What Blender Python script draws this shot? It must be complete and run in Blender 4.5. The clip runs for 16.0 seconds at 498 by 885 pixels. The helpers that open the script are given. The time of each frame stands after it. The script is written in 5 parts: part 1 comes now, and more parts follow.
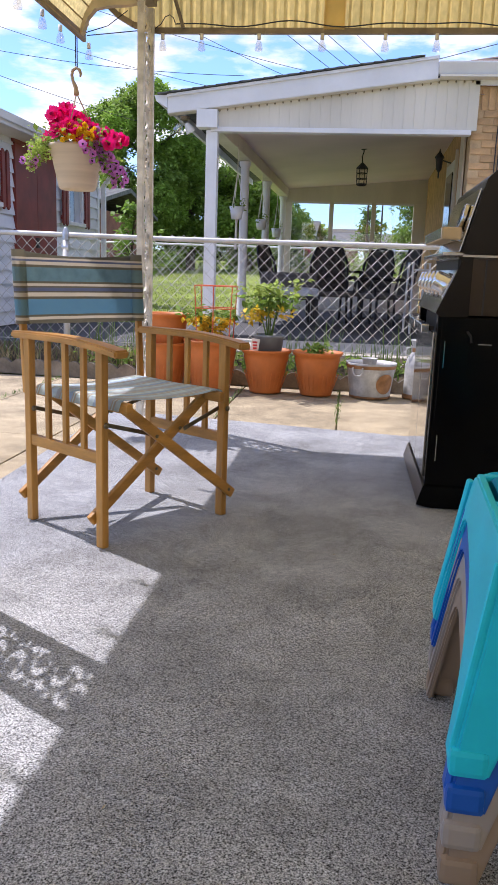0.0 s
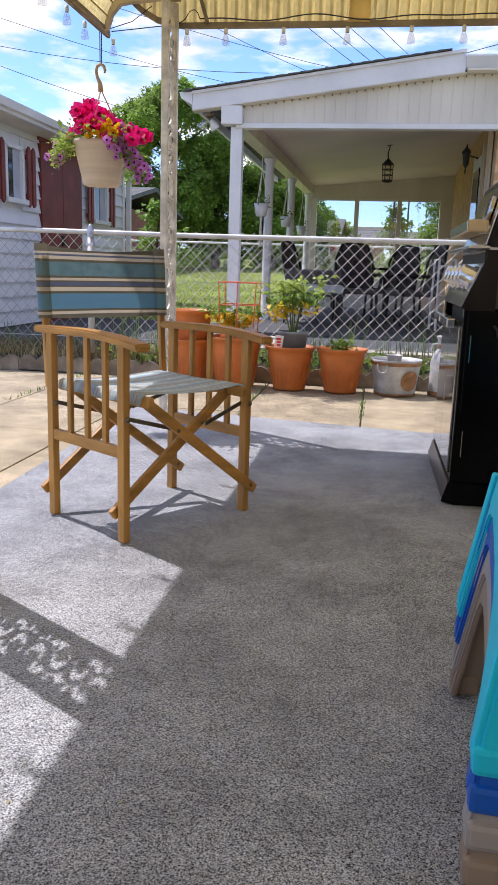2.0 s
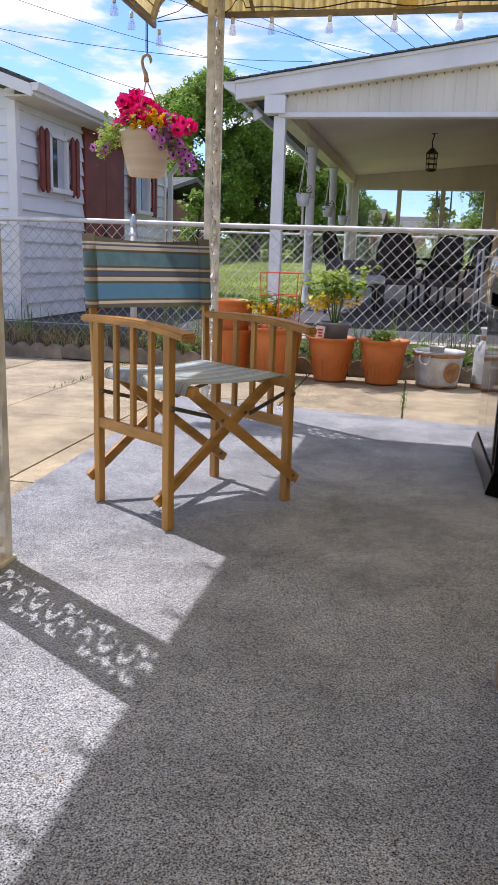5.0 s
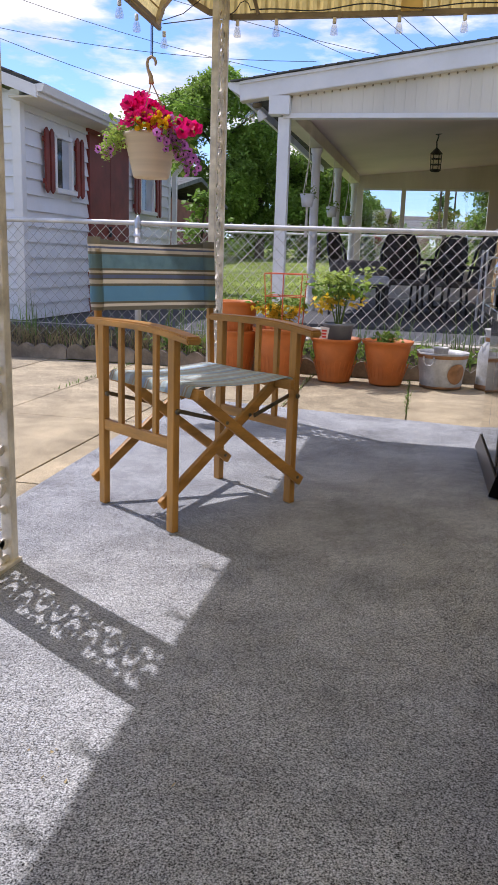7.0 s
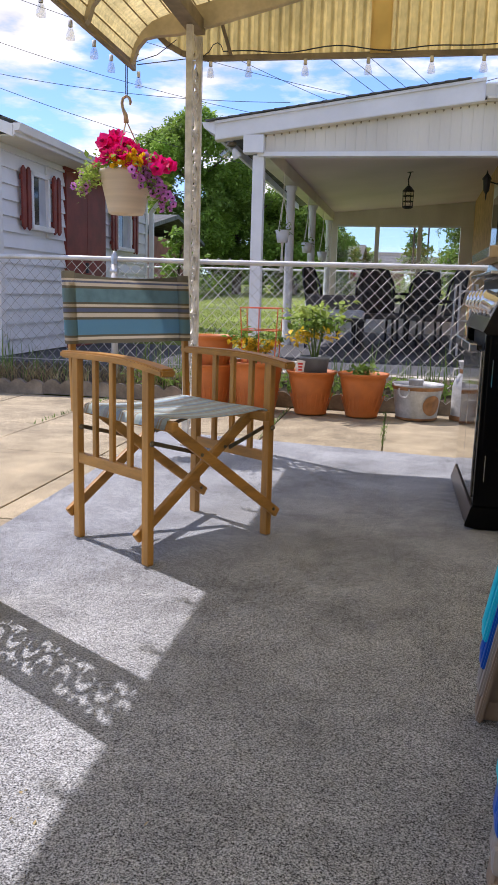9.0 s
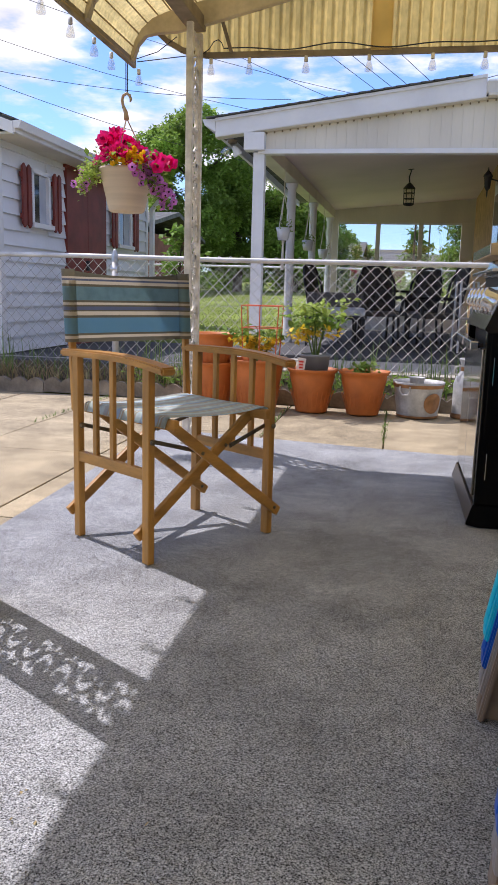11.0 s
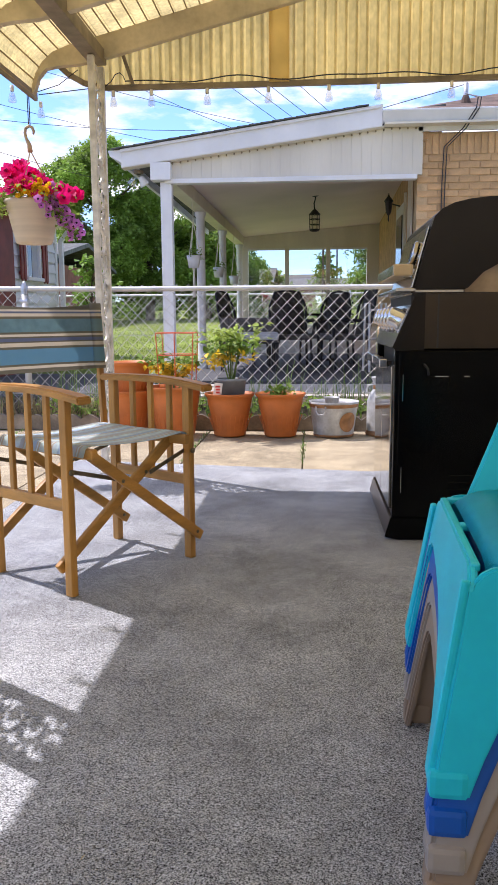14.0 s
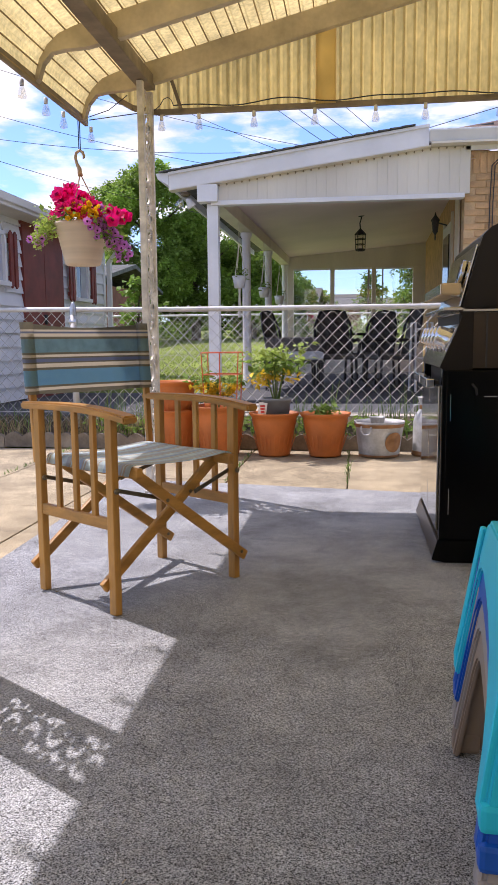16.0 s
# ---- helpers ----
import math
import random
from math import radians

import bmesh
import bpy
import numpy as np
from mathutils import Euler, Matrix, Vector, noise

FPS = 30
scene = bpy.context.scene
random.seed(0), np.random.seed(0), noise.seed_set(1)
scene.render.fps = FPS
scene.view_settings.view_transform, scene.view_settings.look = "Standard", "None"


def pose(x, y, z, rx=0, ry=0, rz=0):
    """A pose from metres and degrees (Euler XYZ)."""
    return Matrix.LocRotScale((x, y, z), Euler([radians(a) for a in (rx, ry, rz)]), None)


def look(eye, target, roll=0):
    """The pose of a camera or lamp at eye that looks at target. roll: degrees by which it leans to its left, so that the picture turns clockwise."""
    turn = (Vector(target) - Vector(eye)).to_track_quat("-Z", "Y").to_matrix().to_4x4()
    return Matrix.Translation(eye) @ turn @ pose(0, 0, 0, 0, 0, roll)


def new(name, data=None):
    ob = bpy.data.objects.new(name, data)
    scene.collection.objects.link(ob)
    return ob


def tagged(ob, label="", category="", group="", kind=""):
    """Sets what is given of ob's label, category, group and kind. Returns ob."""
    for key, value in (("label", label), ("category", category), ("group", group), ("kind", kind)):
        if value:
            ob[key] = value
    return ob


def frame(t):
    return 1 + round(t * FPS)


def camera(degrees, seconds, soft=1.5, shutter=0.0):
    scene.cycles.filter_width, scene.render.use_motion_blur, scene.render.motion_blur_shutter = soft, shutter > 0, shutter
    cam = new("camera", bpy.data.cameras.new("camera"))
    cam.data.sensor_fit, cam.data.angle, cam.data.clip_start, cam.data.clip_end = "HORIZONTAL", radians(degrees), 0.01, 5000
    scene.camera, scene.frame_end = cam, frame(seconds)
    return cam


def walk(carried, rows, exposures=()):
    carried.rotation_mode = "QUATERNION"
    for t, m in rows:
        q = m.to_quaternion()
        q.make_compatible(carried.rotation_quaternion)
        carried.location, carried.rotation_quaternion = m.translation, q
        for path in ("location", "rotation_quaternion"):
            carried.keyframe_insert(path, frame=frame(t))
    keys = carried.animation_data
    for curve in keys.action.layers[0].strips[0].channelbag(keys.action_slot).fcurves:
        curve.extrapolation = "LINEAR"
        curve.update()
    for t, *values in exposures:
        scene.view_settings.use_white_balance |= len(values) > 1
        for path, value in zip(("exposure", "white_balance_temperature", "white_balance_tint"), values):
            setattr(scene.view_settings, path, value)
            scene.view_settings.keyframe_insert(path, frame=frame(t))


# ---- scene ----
cam = camera(34.8, 16.0)
EXPOSURE = [(t, e + 0.7, k, g) for t, e, k, g in (
    (0, 1.42, 6380, 21), (1, 1.3, 6400, 21), (2, 1.29, 6400, 20), (3.5, 1.28, 6420, 20), (4.5, 1.24, 6420, 20), (7, 1.12, 6380, 20), (9, 1.17, 6460, 20), (11.5, 1.14, 6420, 20), (12, 1.16, 6400, 20),
    (12.5, 1.32, 6300, 19), (13.2, 1.56, 6230, 19), (13.7, 1.56, 6320, 20), (14.5, 1.42, 6520, 21), (15.2, 1.34, 6660, 22), (16, 1.28, 6640, 23))]
PATH = [
    (0, (0.04, -0.184, 0.896), (-0.19, 1.758, 0.475), 2.0),
    (0.5, (0.031, -0.18, 0.897), (-0.219, 1.759, 0.475), 1.9),
    (1, (0.036, -0.166, 0.89), (-0.234, 1.77, 0.467), 1.9),
    (1.5, (0.04, -0.156, 0.882), (-0.242, 1.778, 0.457), 1.8),
    (2, (0.046, -0.164, 0.879), (-0.245, 1.769, 0.453), 1.8),
    (2.5, (0.043, -0.173, 0.882), (-0.252, 1.758, 0.456), 1.8),
    (3, (0.03, -0.173, 0.882), (-0.28, 1.756, 0.451), 1.7),
    (3.5, (0.029, -0.18, 0.885), (-0.302, 1.745, 0.452), 1.8),
    (4, (0.033, -0.176, 0.881), (-0.322, 1.743, 0.441), 1.8),
    (4.5, (0.028, -0.177, 0.877), (-0.346, 1.735, 0.427), 1.8),
    (7, (0.026, -0.187, 0.89), (-0.364, 1.721, 0.437), 1.9),
    (7.5, (0.03, -0.195, 0.888), (-0.364, 1.721, 0.471), 1.8),
    (8, (0.036, -0.189, 0.882), (-0.353, 1.734, 0.495), 1.8),
    (8.5, (0.038, -0.187, 0.882), (-0.33, 1.744, 0.512), 1.7),
    (9, (0.04, -0.183, 0.881), (-0.305, 1.752, 0.514), 1.6),
    (11.5, (0.039, -0.177, 0.883), (-0.31, 1.756, 0.508), 1.5),
    (12, (0.038, -0.178, 0.88), (-0.325, 1.753, 0.502), 1.5),
    (12.5, (0.039, -0.184, 0.883), (-0.242, 1.757, 0.495), 1.0),
    (13, (0.046, -0.19, 0.879), (-0.094, 1.765, 0.481), 0.7),
    (13.5, (0.046, -0.2, 0.881), (-0.083, 1.762, 0.516), 0.1),
    (14, (0.048, -0.201, 0.877), (-0.104, 1.77, 0.571), -0.4),
    (14.5, (0.046, -0.196, 0.878), (-0.134, 1.779, 0.616), -0.5),
    (15, (0.044, -0.191, 0.875), (-0.169, 1.781, 0.624), -0.5),
    (15.5, (0.042, -0.19, 0.877), (-0.2, 1.78, 0.63), -0.4),
    (16, (0.045, -0.189, 0.877), (-0.218, 1.777, 0.62), -0.5),
]
walk(cam, [(t, look(eye, target, roll)) for t, eye, target, roll in PATH], EXPOSURE)

# ---- light ----
SUN_TO = Vector((-0.50, 0.325, 1.0)).normalized()
world = bpy.data.worlds.new("sky")
scene.world = world
world.use_nodes = True
wn, wl = world.node_tree.nodes, world.node_tree.links
sky = wn.new("ShaderNodeTexSky")
sky.sky_type = "NISHITA"
sky.sun_disc = False
sky.sun_elevation = radians(60)
sky.sun_rotation = radians(-56)
sky.air_density, sky.dust_density, sky.ozone_density = 0.88, 0.15, 4.0
wtc = wn.new("ShaderNodeTexCoord")
wmap = wn.new("ShaderNodeMapping")
wmap.inputs["Scale"].default_value = (1.0, 1.0, 3.2)
wl.new(wtc.outputs["Generated"], wmap.inputs["Vector"])
cloud = wn.new("ShaderNodeTexNoise")
cloud.inputs["Scale"].default_value = 5.5
cloud.inputs["Detail"].default_value = 7
cloud.inputs["Roughness"].default_value = 0.57
wl.new(wmap.outputs["Vector"], cloud.inputs["Vector"])
cramp = wn.new("ShaderNodeValToRGB")
cramp.color_ramp.elements[0].position, cramp.color_ramp.elements[1].position = 0.46, 0.58
wl.new(cloud.outputs["Fac"], cramp.inputs["Fac"])
shade = wn.new("ShaderNodeTexNoise")
shade.inputs["Scale"].default_value, shade.inputs["Detail"].default_value = 11.0, 5
wl.new(wmap.outputs["Vector"], shade.inputs["Vector"])
cloud_colour = wn.new("ShaderNodeValToRGB")
cloud_colour.color_ramp.elements[0].position, cloud_colour.color_ramp.elements[1].position = 0.36, 0.6
cloud_colour.color_ramp.elements[0].color = (1.75, 1.9, 2.15, 1)
cloud_colour.color_ramp.elements[1].color = (3.0, 3.05, 3.15, 1)
wl.new(shade.outputs["Fac"], cloud_colour.inputs["Fac"])
deep = wn.new("ShaderNodeMixRGB")
deep.blend_type = "MULTIPLY"
deep.inputs["Fac"].default_value = 1.0
deep.inputs["Color2"].default_value = (0.40, 0.47, 0.58, 1)
wl.new(sky.outputs["Color"], deep.inputs["Color1"])
cmix = wn.new("ShaderNodeMixRGB")
wl.new(cramp.outputs["Color"], cmix.inputs["Fac"])
wl.new(deep.outputs["Color"], cmix.inputs["Color1"])
wl.new(cloud_colour.outputs["Color"], cmix.inputs["Color2"])
wl.new(cmix.outputs["Color"], wn["Background"].inputs["Color"])
wn["Background"].inputs["Strength"].default_value = 0.112
sun = new("sun", bpy.data.lights.new("sun", "SUN"))
sun.data.energy, sun.data.angle, sun.data.color = 1.22, radians(0.53), (1.0, 0.96, 0.9)
sun.matrix_world = look(SUN_TO * 40, (0, 0, 0))


# ---- materials ----
def mat(name, color, rough=0.6, metal=0.0, var=0.12, scale=8.0, fine=0.0, bump=0.0, bscale=60.0, stretch=(1, 1, 1), tint=None, objrand=0.0, island=0.0, coat=0.0, trans=0.0, spec=0.5):
    """Colour varied at two scales, with fine relief."""
    m = bpy.data.materials.new(name)
    m.use_nodes = True
    n, l = m.node_tree.nodes, m.node_tree.links
    p = n["Principled BSDF"]
    p.inputs["Roughness"].default_value = rough
    p.inputs["Metallic"].default_value = metal
    p.inputs["Specular IOR Level"].default_value = spec
    p.inputs["Coat Weight"].default_value = coat
    tc, mp = n.new("ShaderNodeTexCoord"), n.new("ShaderNodeMapping")
    mp.inputs["Scale"].default_value = stretch
    l.new(tc.outputs["Object"], mp.inputs["Vector"])
    big, small = n.new("ShaderNodeTexNoise"), n.new("ShaderNodeTexNoise")
    big.inputs["Scale"].default_value, big.inputs["Detail"].default_value = scale, 4
    small.inputs["Scale"].default_value, small.inputs["Detail"].default_value = bscale, 3
    l.new(mp.outputs["Vector"], big.inputs["Vector"])
    l.new(mp.outputs["Vector"], small.inputs["Vector"])
    mix = n.new("ShaderNodeMixRGB")
    dark = tuple(c * (1 - 2.2 * var) for c in (tint or color))
    light = tuple(min(1, c * (1 + 1.6 * var)) for c in color)
    mix.inputs["Color1"].default_value, mix.inputs["Color2"].default_value = (*dark, 1), (*light, 1)
    r = n.new("ShaderNodeMapRange")
    r.inputs["From Min"].default_value, r.inputs["From Max"].default_value = 0.3, 0.7
    l.new(big.outputs["Fac"], r.inputs["Value"])
    l.new(r.outputs["Result"], mix.inputs["Fac"])
    out = mix.outputs["Color"]
    hsv = n.new("ShaderNodeHueSaturation")
    add = n.new("ShaderNodeMath")
    add.operation = "MULTIPLY_ADD"
    l.new(small.outputs["Fac"], add.inputs[0])
    add.inputs[1].default_value, add.inputs[2].default_value = 2 * fine, 1 - fine
    val = add.outputs["Value"]
    for amount, node, sock in ((objrand, "ShaderNodeObjectInfo", "Random"), (island, "ShaderNodeNewGeometry", "Random Per Island")):
        if amount:
            src, ma = n.new(node), n.new("ShaderNodeMath")
            ma.operation = "MULTIPLY_ADD"
            l.new(src.outputs[sock], ma.inputs[0])
            ma.inputs[1].default_value = amount
            l.new(val, ma.inputs[2])
            val = ma.outputs["Value"]
    l.new(val, hsv.inputs["Value"])
    l.new(out, hsv.inputs["Color"])
    l.new(hsv.outputs["Color"], p.inputs["Base Color"])
    if bump:
        b = n.new("ShaderNodeBump")
        b.inputs["Strength"].default_value, b.inputs["Distance"].default_value = min(1, bump), 0.004
        l.new(small.outputs["Fac"], b.inputs["Height"])
        l.new(b.outputs["Normal"], p.inputs["Normal"])
    if trans:
        t, ms = n.new("ShaderNodeBsdfTranslucent"), n.new("ShaderNodeMixShader")
        l.new(hsv.outputs["Color"], t.inputs["Color"])
        ms.inputs["Fac"].default_value = trans
        l.new(p.outputs["BSDF"], ms.inputs[1])
        l.new(t.outputs["BSDF"], ms.inputs[2])
        l.new(ms.outputs["Shader"], n["Material Output"].inputs["Surface"])
    return m


def stripes(name, base, bands, axis, rough=0.85, trans=0.12):
    """Woven cloth with stripes along one object axis; bands: (start, end, colour) in metres."""
    m = mat(name, base, rough, var=0.06, scale=30, fine=0.12, bump=0.4, bscale=900, trans=trans)
    n, l = m.node_tree.nodes, m.node_tree.links
    hsv = [q for q in n if q.type == "HUE_SAT"][0]
    src = hsv.inputs["Color"].links[0].from_socket
    sep, tc = n.new("ShaderNodeSeparateXYZ"), n.new("ShaderNodeTexCoord")
    l.new(tc.outputs["Object"], sep.inputs[0])
    for a, b, c in bands:
        g, h, mu, mx = n.new("ShaderNodeMath"), n.new("ShaderNodeMath"), n.new("ShaderNodeMath"), n.new("ShaderNodeMixRGB")
        g.operation, h.operation, mu.operation = "GREATER_THAN", "LESS_THAN", "MULTIPLY"
        g.inputs[1].default_value, h.inputs[1].default_value = a, b
        l.new(sep.outputs[axis], g.inputs[0])
        l.new(sep.outputs[axis], h.inputs[0])
        l.new(g.outputs[0], mu.inputs[0])
        l.new(h.outputs[0], mu.inputs[1])
        l.new(mu.outputs[0], mx.inputs["Fac"])
        l.new(src, mx.inputs["Color1"])
        mx.inputs["Color2"].default_value = (*c, 1)
        src = mx.outputs["Color"]
    l.new(src, hsv.inputs["Color"])
    return m


M = dict(
    carpet=mat("carpet", (0.336, 0.356, 0.386), 0.95, var=0.2, scale=2.2, fine=2.7, bump=1.0, bscale=318, spec=0.1),
    slab=mat("slab", (0.36, 0.30, 0.20), 0.9, var=0.22, scale=3.0, fine=2.2, bump=1.0, bscale=170, objrand=0.22),
    joint=mat("joint_soil", (0.18, 0.165, 0.085), 0.95, var=0.3, scale=9, fine=0.3, bump=0.5),
    concrete=mat("concrete", (0.46, 0.43, 0.38), 0.9, var=0.1, scale=1.2, fine=0.2, bump=0.5, bscale=80),
    asphalt=mat("asphalt", (0.075, 0.077, 0.085), 0.9, var=0.15, scale=2, fine=0.3, bump=0.5, bscale=90),
    edging=mat("edging", (0.22, 0.185, 0.14), 0.95, var=0.25, scale=6, fine=0.25, bump=0.8, bscale=70, objrand=0.2),
    soil=mat("soil", (0.10, 0.075, 0.05), 1.0, var=0.3, scale=9, fine=0.4, bump=1, bscale=45),
    lawn=mat("lawn", (0.21, 0.26, 0.06), 0.95, var=0.22, scale=0.5, fine=0.45, bump=1, bscale=14, spec=0.1),
    grass=mat("grass", (0.13, 0.21, 0.05), 0.7, var=0.2, scale=3, island=0.5, trans=0.35),
    lawnblade=mat("lawn_blade", (0.27, 0.34, 0.075), 0.8, var=0.15, scale=0.6, island=0.3, trans=0.45),
    straw=mat("dry_grass", (0.34, 0.27, 0.14), 0.9, var=0.2, scale=3, island=0.4, trans=0.2),
    leaf=mat("leaf", (0.20, 0.31, 0.055), 0.6, var=0.25, scale=0.4, island=0.6, trans=0.5),
    leaf2=mat("leaf_bright", (0.17, 0.28, 0.05), 0.6, var=0.2, scale=6, island=0.5, trans=0.4),
    leaf_yellow=mat("leaf_yellow", (0.72, 0.50, 0.035), 0.6, var=0.2, scale=9, island=0.4, trans=0.4),
    bark=mat("bark", (0.12, 0.09, 0.065), 0.95, var=0.25, scale=5, fine=0.3, bump=1, bscale=30, stretch=(3, 3, 0.5)),
    teak=mat("teak", (0.41, 0.205, 0.045), 0.42, var=0.14, scale=5, fine=0.2, bump=0.15, bscale=60, stretch=(6, 6, 0.6), objrand=0.2),
    teakx=mat("teak_along", (0.41, 0.205, 0.045), 0.42, var=0.14, scale=5, fine=0.2, bump=0.15, bscale=60, stretch=(1.2, 1.2, 6), objrand=0.2),
    brass=mat("dull_metal", (0.20, 0.17, 0.12), 0.45, metal=0.9, var=0.15, scale=20),
    awning=mat("awning_sheet", (0.76, 0.62, 0.29), 0.55, var=0.12, scale=4.5, fine=0.45, bump=0.1, bscale=45, trans=0.5),
    awnfront=mat("awning_valance", (0.76, 0.60, 0.24), 0.55, var=0.10, scale=5, fine=0.25, bscale=40, stretch=(1, 1, 0.5), trans=0.55),
    seam=mat("awning_seam", (0.84, 0.66, 0.30), 0.5, var=0.08, scale=4, trans=0.7),
    beam=mat("painted_beam", (0.52, 0.44, 0.29), 0.55, var=0.14, scale=5, fine=0.08, bump=0.2, bscale=40),
    trimbrown=mat("trim_brown", (0.25, 0.20, 0.13), 0.55, var=0.15, scale=9, fine=0.1),
    iron=mat("painted_iron", (0.70, 0.66, 0.58), 0.5, var=0.14, scale=14, fine=0.12, bump=0.4, bscale=90),
    galv=mat("galvanized", (0.52, 0.55, 0.58), 0.42, metal=0.75, var=0.14, scale=11, fine=0.12, bump=0.1, bscale=70),
    tubmetal=mat("weathered_zinc", (0.50, 0.51, 0.52), 0.55, metal=0.25, var=0.16, scale=9, fine=0.2, bump=0.15, bscale=60),
    wire=mat("fence_wire", (0.50, 0.49, 0.46), 0.5, metal=0.35, var=0.1, scale=6),
    rail=mat("fence_rail", (0.66, 0.66, 0.65), 0.5, metal=0.3, var=0.1, scale=5, fine=0.1),
    white=mat("white_paint", (0.80, 0.80, 0.80), 0.5, var=0.04, scale=2.5, fine=0.03, bump=0.1, bscale=30),
    siding=mat("white_siding", (0.78, 0.79, 0.81), 0.45, var=0.04, scale=1.5, fine=0.03, bump=0.1, bscale=20),
    cream=mat("cream_panel", (0.74, 0.69, 0.58), 0.5, var=0.06, scale=2, stretch=(1, 1, 0.2), fine=0.04),
    porchceil=mat("porch_ceiling", (0.84, 0.70, 0.70), 0.6, var=0.05, scale=0.8),
    maroon=mat("maroon_paint", (0.22, 0.038, 0.026), 0.6, var=0.12, scale=5, fine=0.06),
    shingle=mat("shingle", (0.12, 0.125, 0.12), 0.95, var=0.2, scale=5, fine=0.3, bump=0.8, bscale=50, objrand=0.1),
    shingle_brown=mat("shingle_brown", (0.15, 0.10, 0.075), 0.95, var=0.2, scale=5, fine=0.3, bump=0.8, bscale=50),
    brick=mat("buff_brick", (0.53, 0.33, 0.165), 0.9, var=0.1, scale=9, fine=0.2, bump=0.6, bscale=60, objrand=0.28),
    mortar=mat("mortar", (0.60, 0.42, 0.235), 0.95, var=0.1, scale=9, fine=0.2, bump=0.5),
    redbrick=mat("red_brick", (0.24, 0.10, 0.07), 0.9, var=0.15, scale=2, fine=0.2, bump=0.4, bscale=30),
    black=mat("black_enamel", (0.0025, 0.0025, 0.0025), 0.16, var=0.1, scale=4, fine=0.1, spec=0.13),
    blackmatt=mat("black_matt", (0.008, 0.0075, 0.007), 0.55, var=0.15, scale=4, fine=0.1),
    lidblack=mat("lid_enamel", (0.012, 0.009, 0.007), 0.2, var=0.1, scale=3, fine=0.06, bump=0.05, bscale=200, spec=0.26),
    # black enamel with its warm brown reflections put into the base colour
    fireboxreflection=mat("firebox_reflection", (0.045, 0.030, 0.018), 0.28, var=0.3, scale=2.5, fine=0.06, spec=0.35),
    # firebox metal with the tan light on it put into the colour
    tanlitsteel=mat("tan_lit_steel", (0.34, 0.25, 0.16), 0.35, metal=0.5, var=0.2, scale=6, fine=0.1),
    steel=mat("stainless", (0.62, 0.61, 0.59), 0.13, metal=1.0, var=0.05, scale=4, fine=0.03, stretch=(1, 6, 1)),
    darksteel=mat("dark_mirror_steel", (0.42, 0.40, 0.37), 0.08, metal=1.0, var=0.05, scale=3),
    bronze=mat("bronze_metal", (0.035, 0.022, 0.014), 0.3, metal=0.0, var=0.1, scale=8),
    handle=mat("handle_tan", (0.62, 0.46, 0.26), 0.4, metal=0.2, var=0.06, scale=6),
    terracotta=mat("terracotta_plastic", (0.54, 0.155, 0.032), 0.55, var=0.08, scale=7, fine=0.05, bump=0.1, objrand=0.12),
    greypot=mat("grey_nursery_pot", (0.22, 0.24, 0.26), 0.6, var=0.1, scale=7),
    copper=mat("copper_band", (0.36, 0.19, 0.09), 0.5, metal=0.5, var=0.2, scale=12),
    basket=mat("beige_pot", (0.62, 0.50, 0.37), 0.6, var=0.05, scale=3, fine=0.05, stretch=(0.3, 0.3, 9), bump=0.25),
    hook=mat("tan_hook", (0.50, 0.36, 0.20), 0.5, var=0.08, scale=9),
    pink=mat("pink_petal", (0.74, 0.012, 0.19), 0.6, var=0.12, scale=14, island=0.3, trans=0.3),
    pinkdark=mat("pink_throat", (0.50, 0.004, 0.12), 0.7),
    yellow=mat("yellow_petal", (0.80, 0.54, 0.02), 0.6, var=0.1, scale=14, island=0.3, trans=0.3),
    purple=mat("purple_petal", (0.56, 0.22, 0.56), 0.6, var=0.15, scale=14, island=0.4, trans=0.3),
    violet=mat("dark_throat", (0.05, 0.005, 0.04), 0.7),
    teal=mat("teal_plastic", (0.0, 0.54, 0.72), 0.42, var=0.04, scale=5, fine=0.03, bump=0.05, spec=0.3),
    blue=mat("blue_plastic", (0.002, 0.09, 0.46), 0.38, var=0.04, scale=5, fine=0.03, bump=0.05),
    greyplastic=mat("grey_plastic", (0.33, 0.30, 0.28), 0.42, var=0.05, scale=5, fine=0.03, bump=0.05),
    tan=mat("taupe_plastic", (0.29, 0.22, 0.165), 0.42, var=0.05, scale=5, fine=0.03, bump=0.05),
    lime=mat("lime_leaf", (0.33, 0.43, 0.09), 0.6, var=0.15, scale=9, island=0.4, trans=0.4),
    # shade of the awning folds, put into a dark strip colour
    foldshade=mat("awning_fold_shade", (0.40, 0.28, 0.12), 0.6, var=0.2, scale=5, fine=0.3),
    cable=mat("cable", (0.03, 0.03, 0.035), 0.6),
    orange=mat("orange_wire", (0.72, 0.13, 0.05), 0.5),
    wicker=mat("dark_wicker", (0.12, 0.112, 0.11), 0.6, var=0.2, scale=30, fine=0.3, bump=0.8, bscale=120),
    cushion=mat("pale_cushion", (0.52, 0.55, 0.60), 0.9, var=0.06, scale=5),
    house_wall=mat("plain_wall", (0.78, 0.75, 0.70), 0.9, var=0.06, scale=2),
    paper=mat("label_paper", (0.80, 0.78, 0.74), 0.6),
    red=mat("label_red", (0.60, 0.04, 0.03), 0.6),
)

for node in list(M["carpet"].node_tree.nodes) + list(M["slab"].node_tree.nodes):
    if node.type == "TEX_NOISE":
        coarse = node.inputs["Scale"].default_value < 10
        node.inputs["Detail"].default_value = 9 if coarse else 2
        node.inputs["Roughness"].default_value = 0.74 if coarse else 0.6


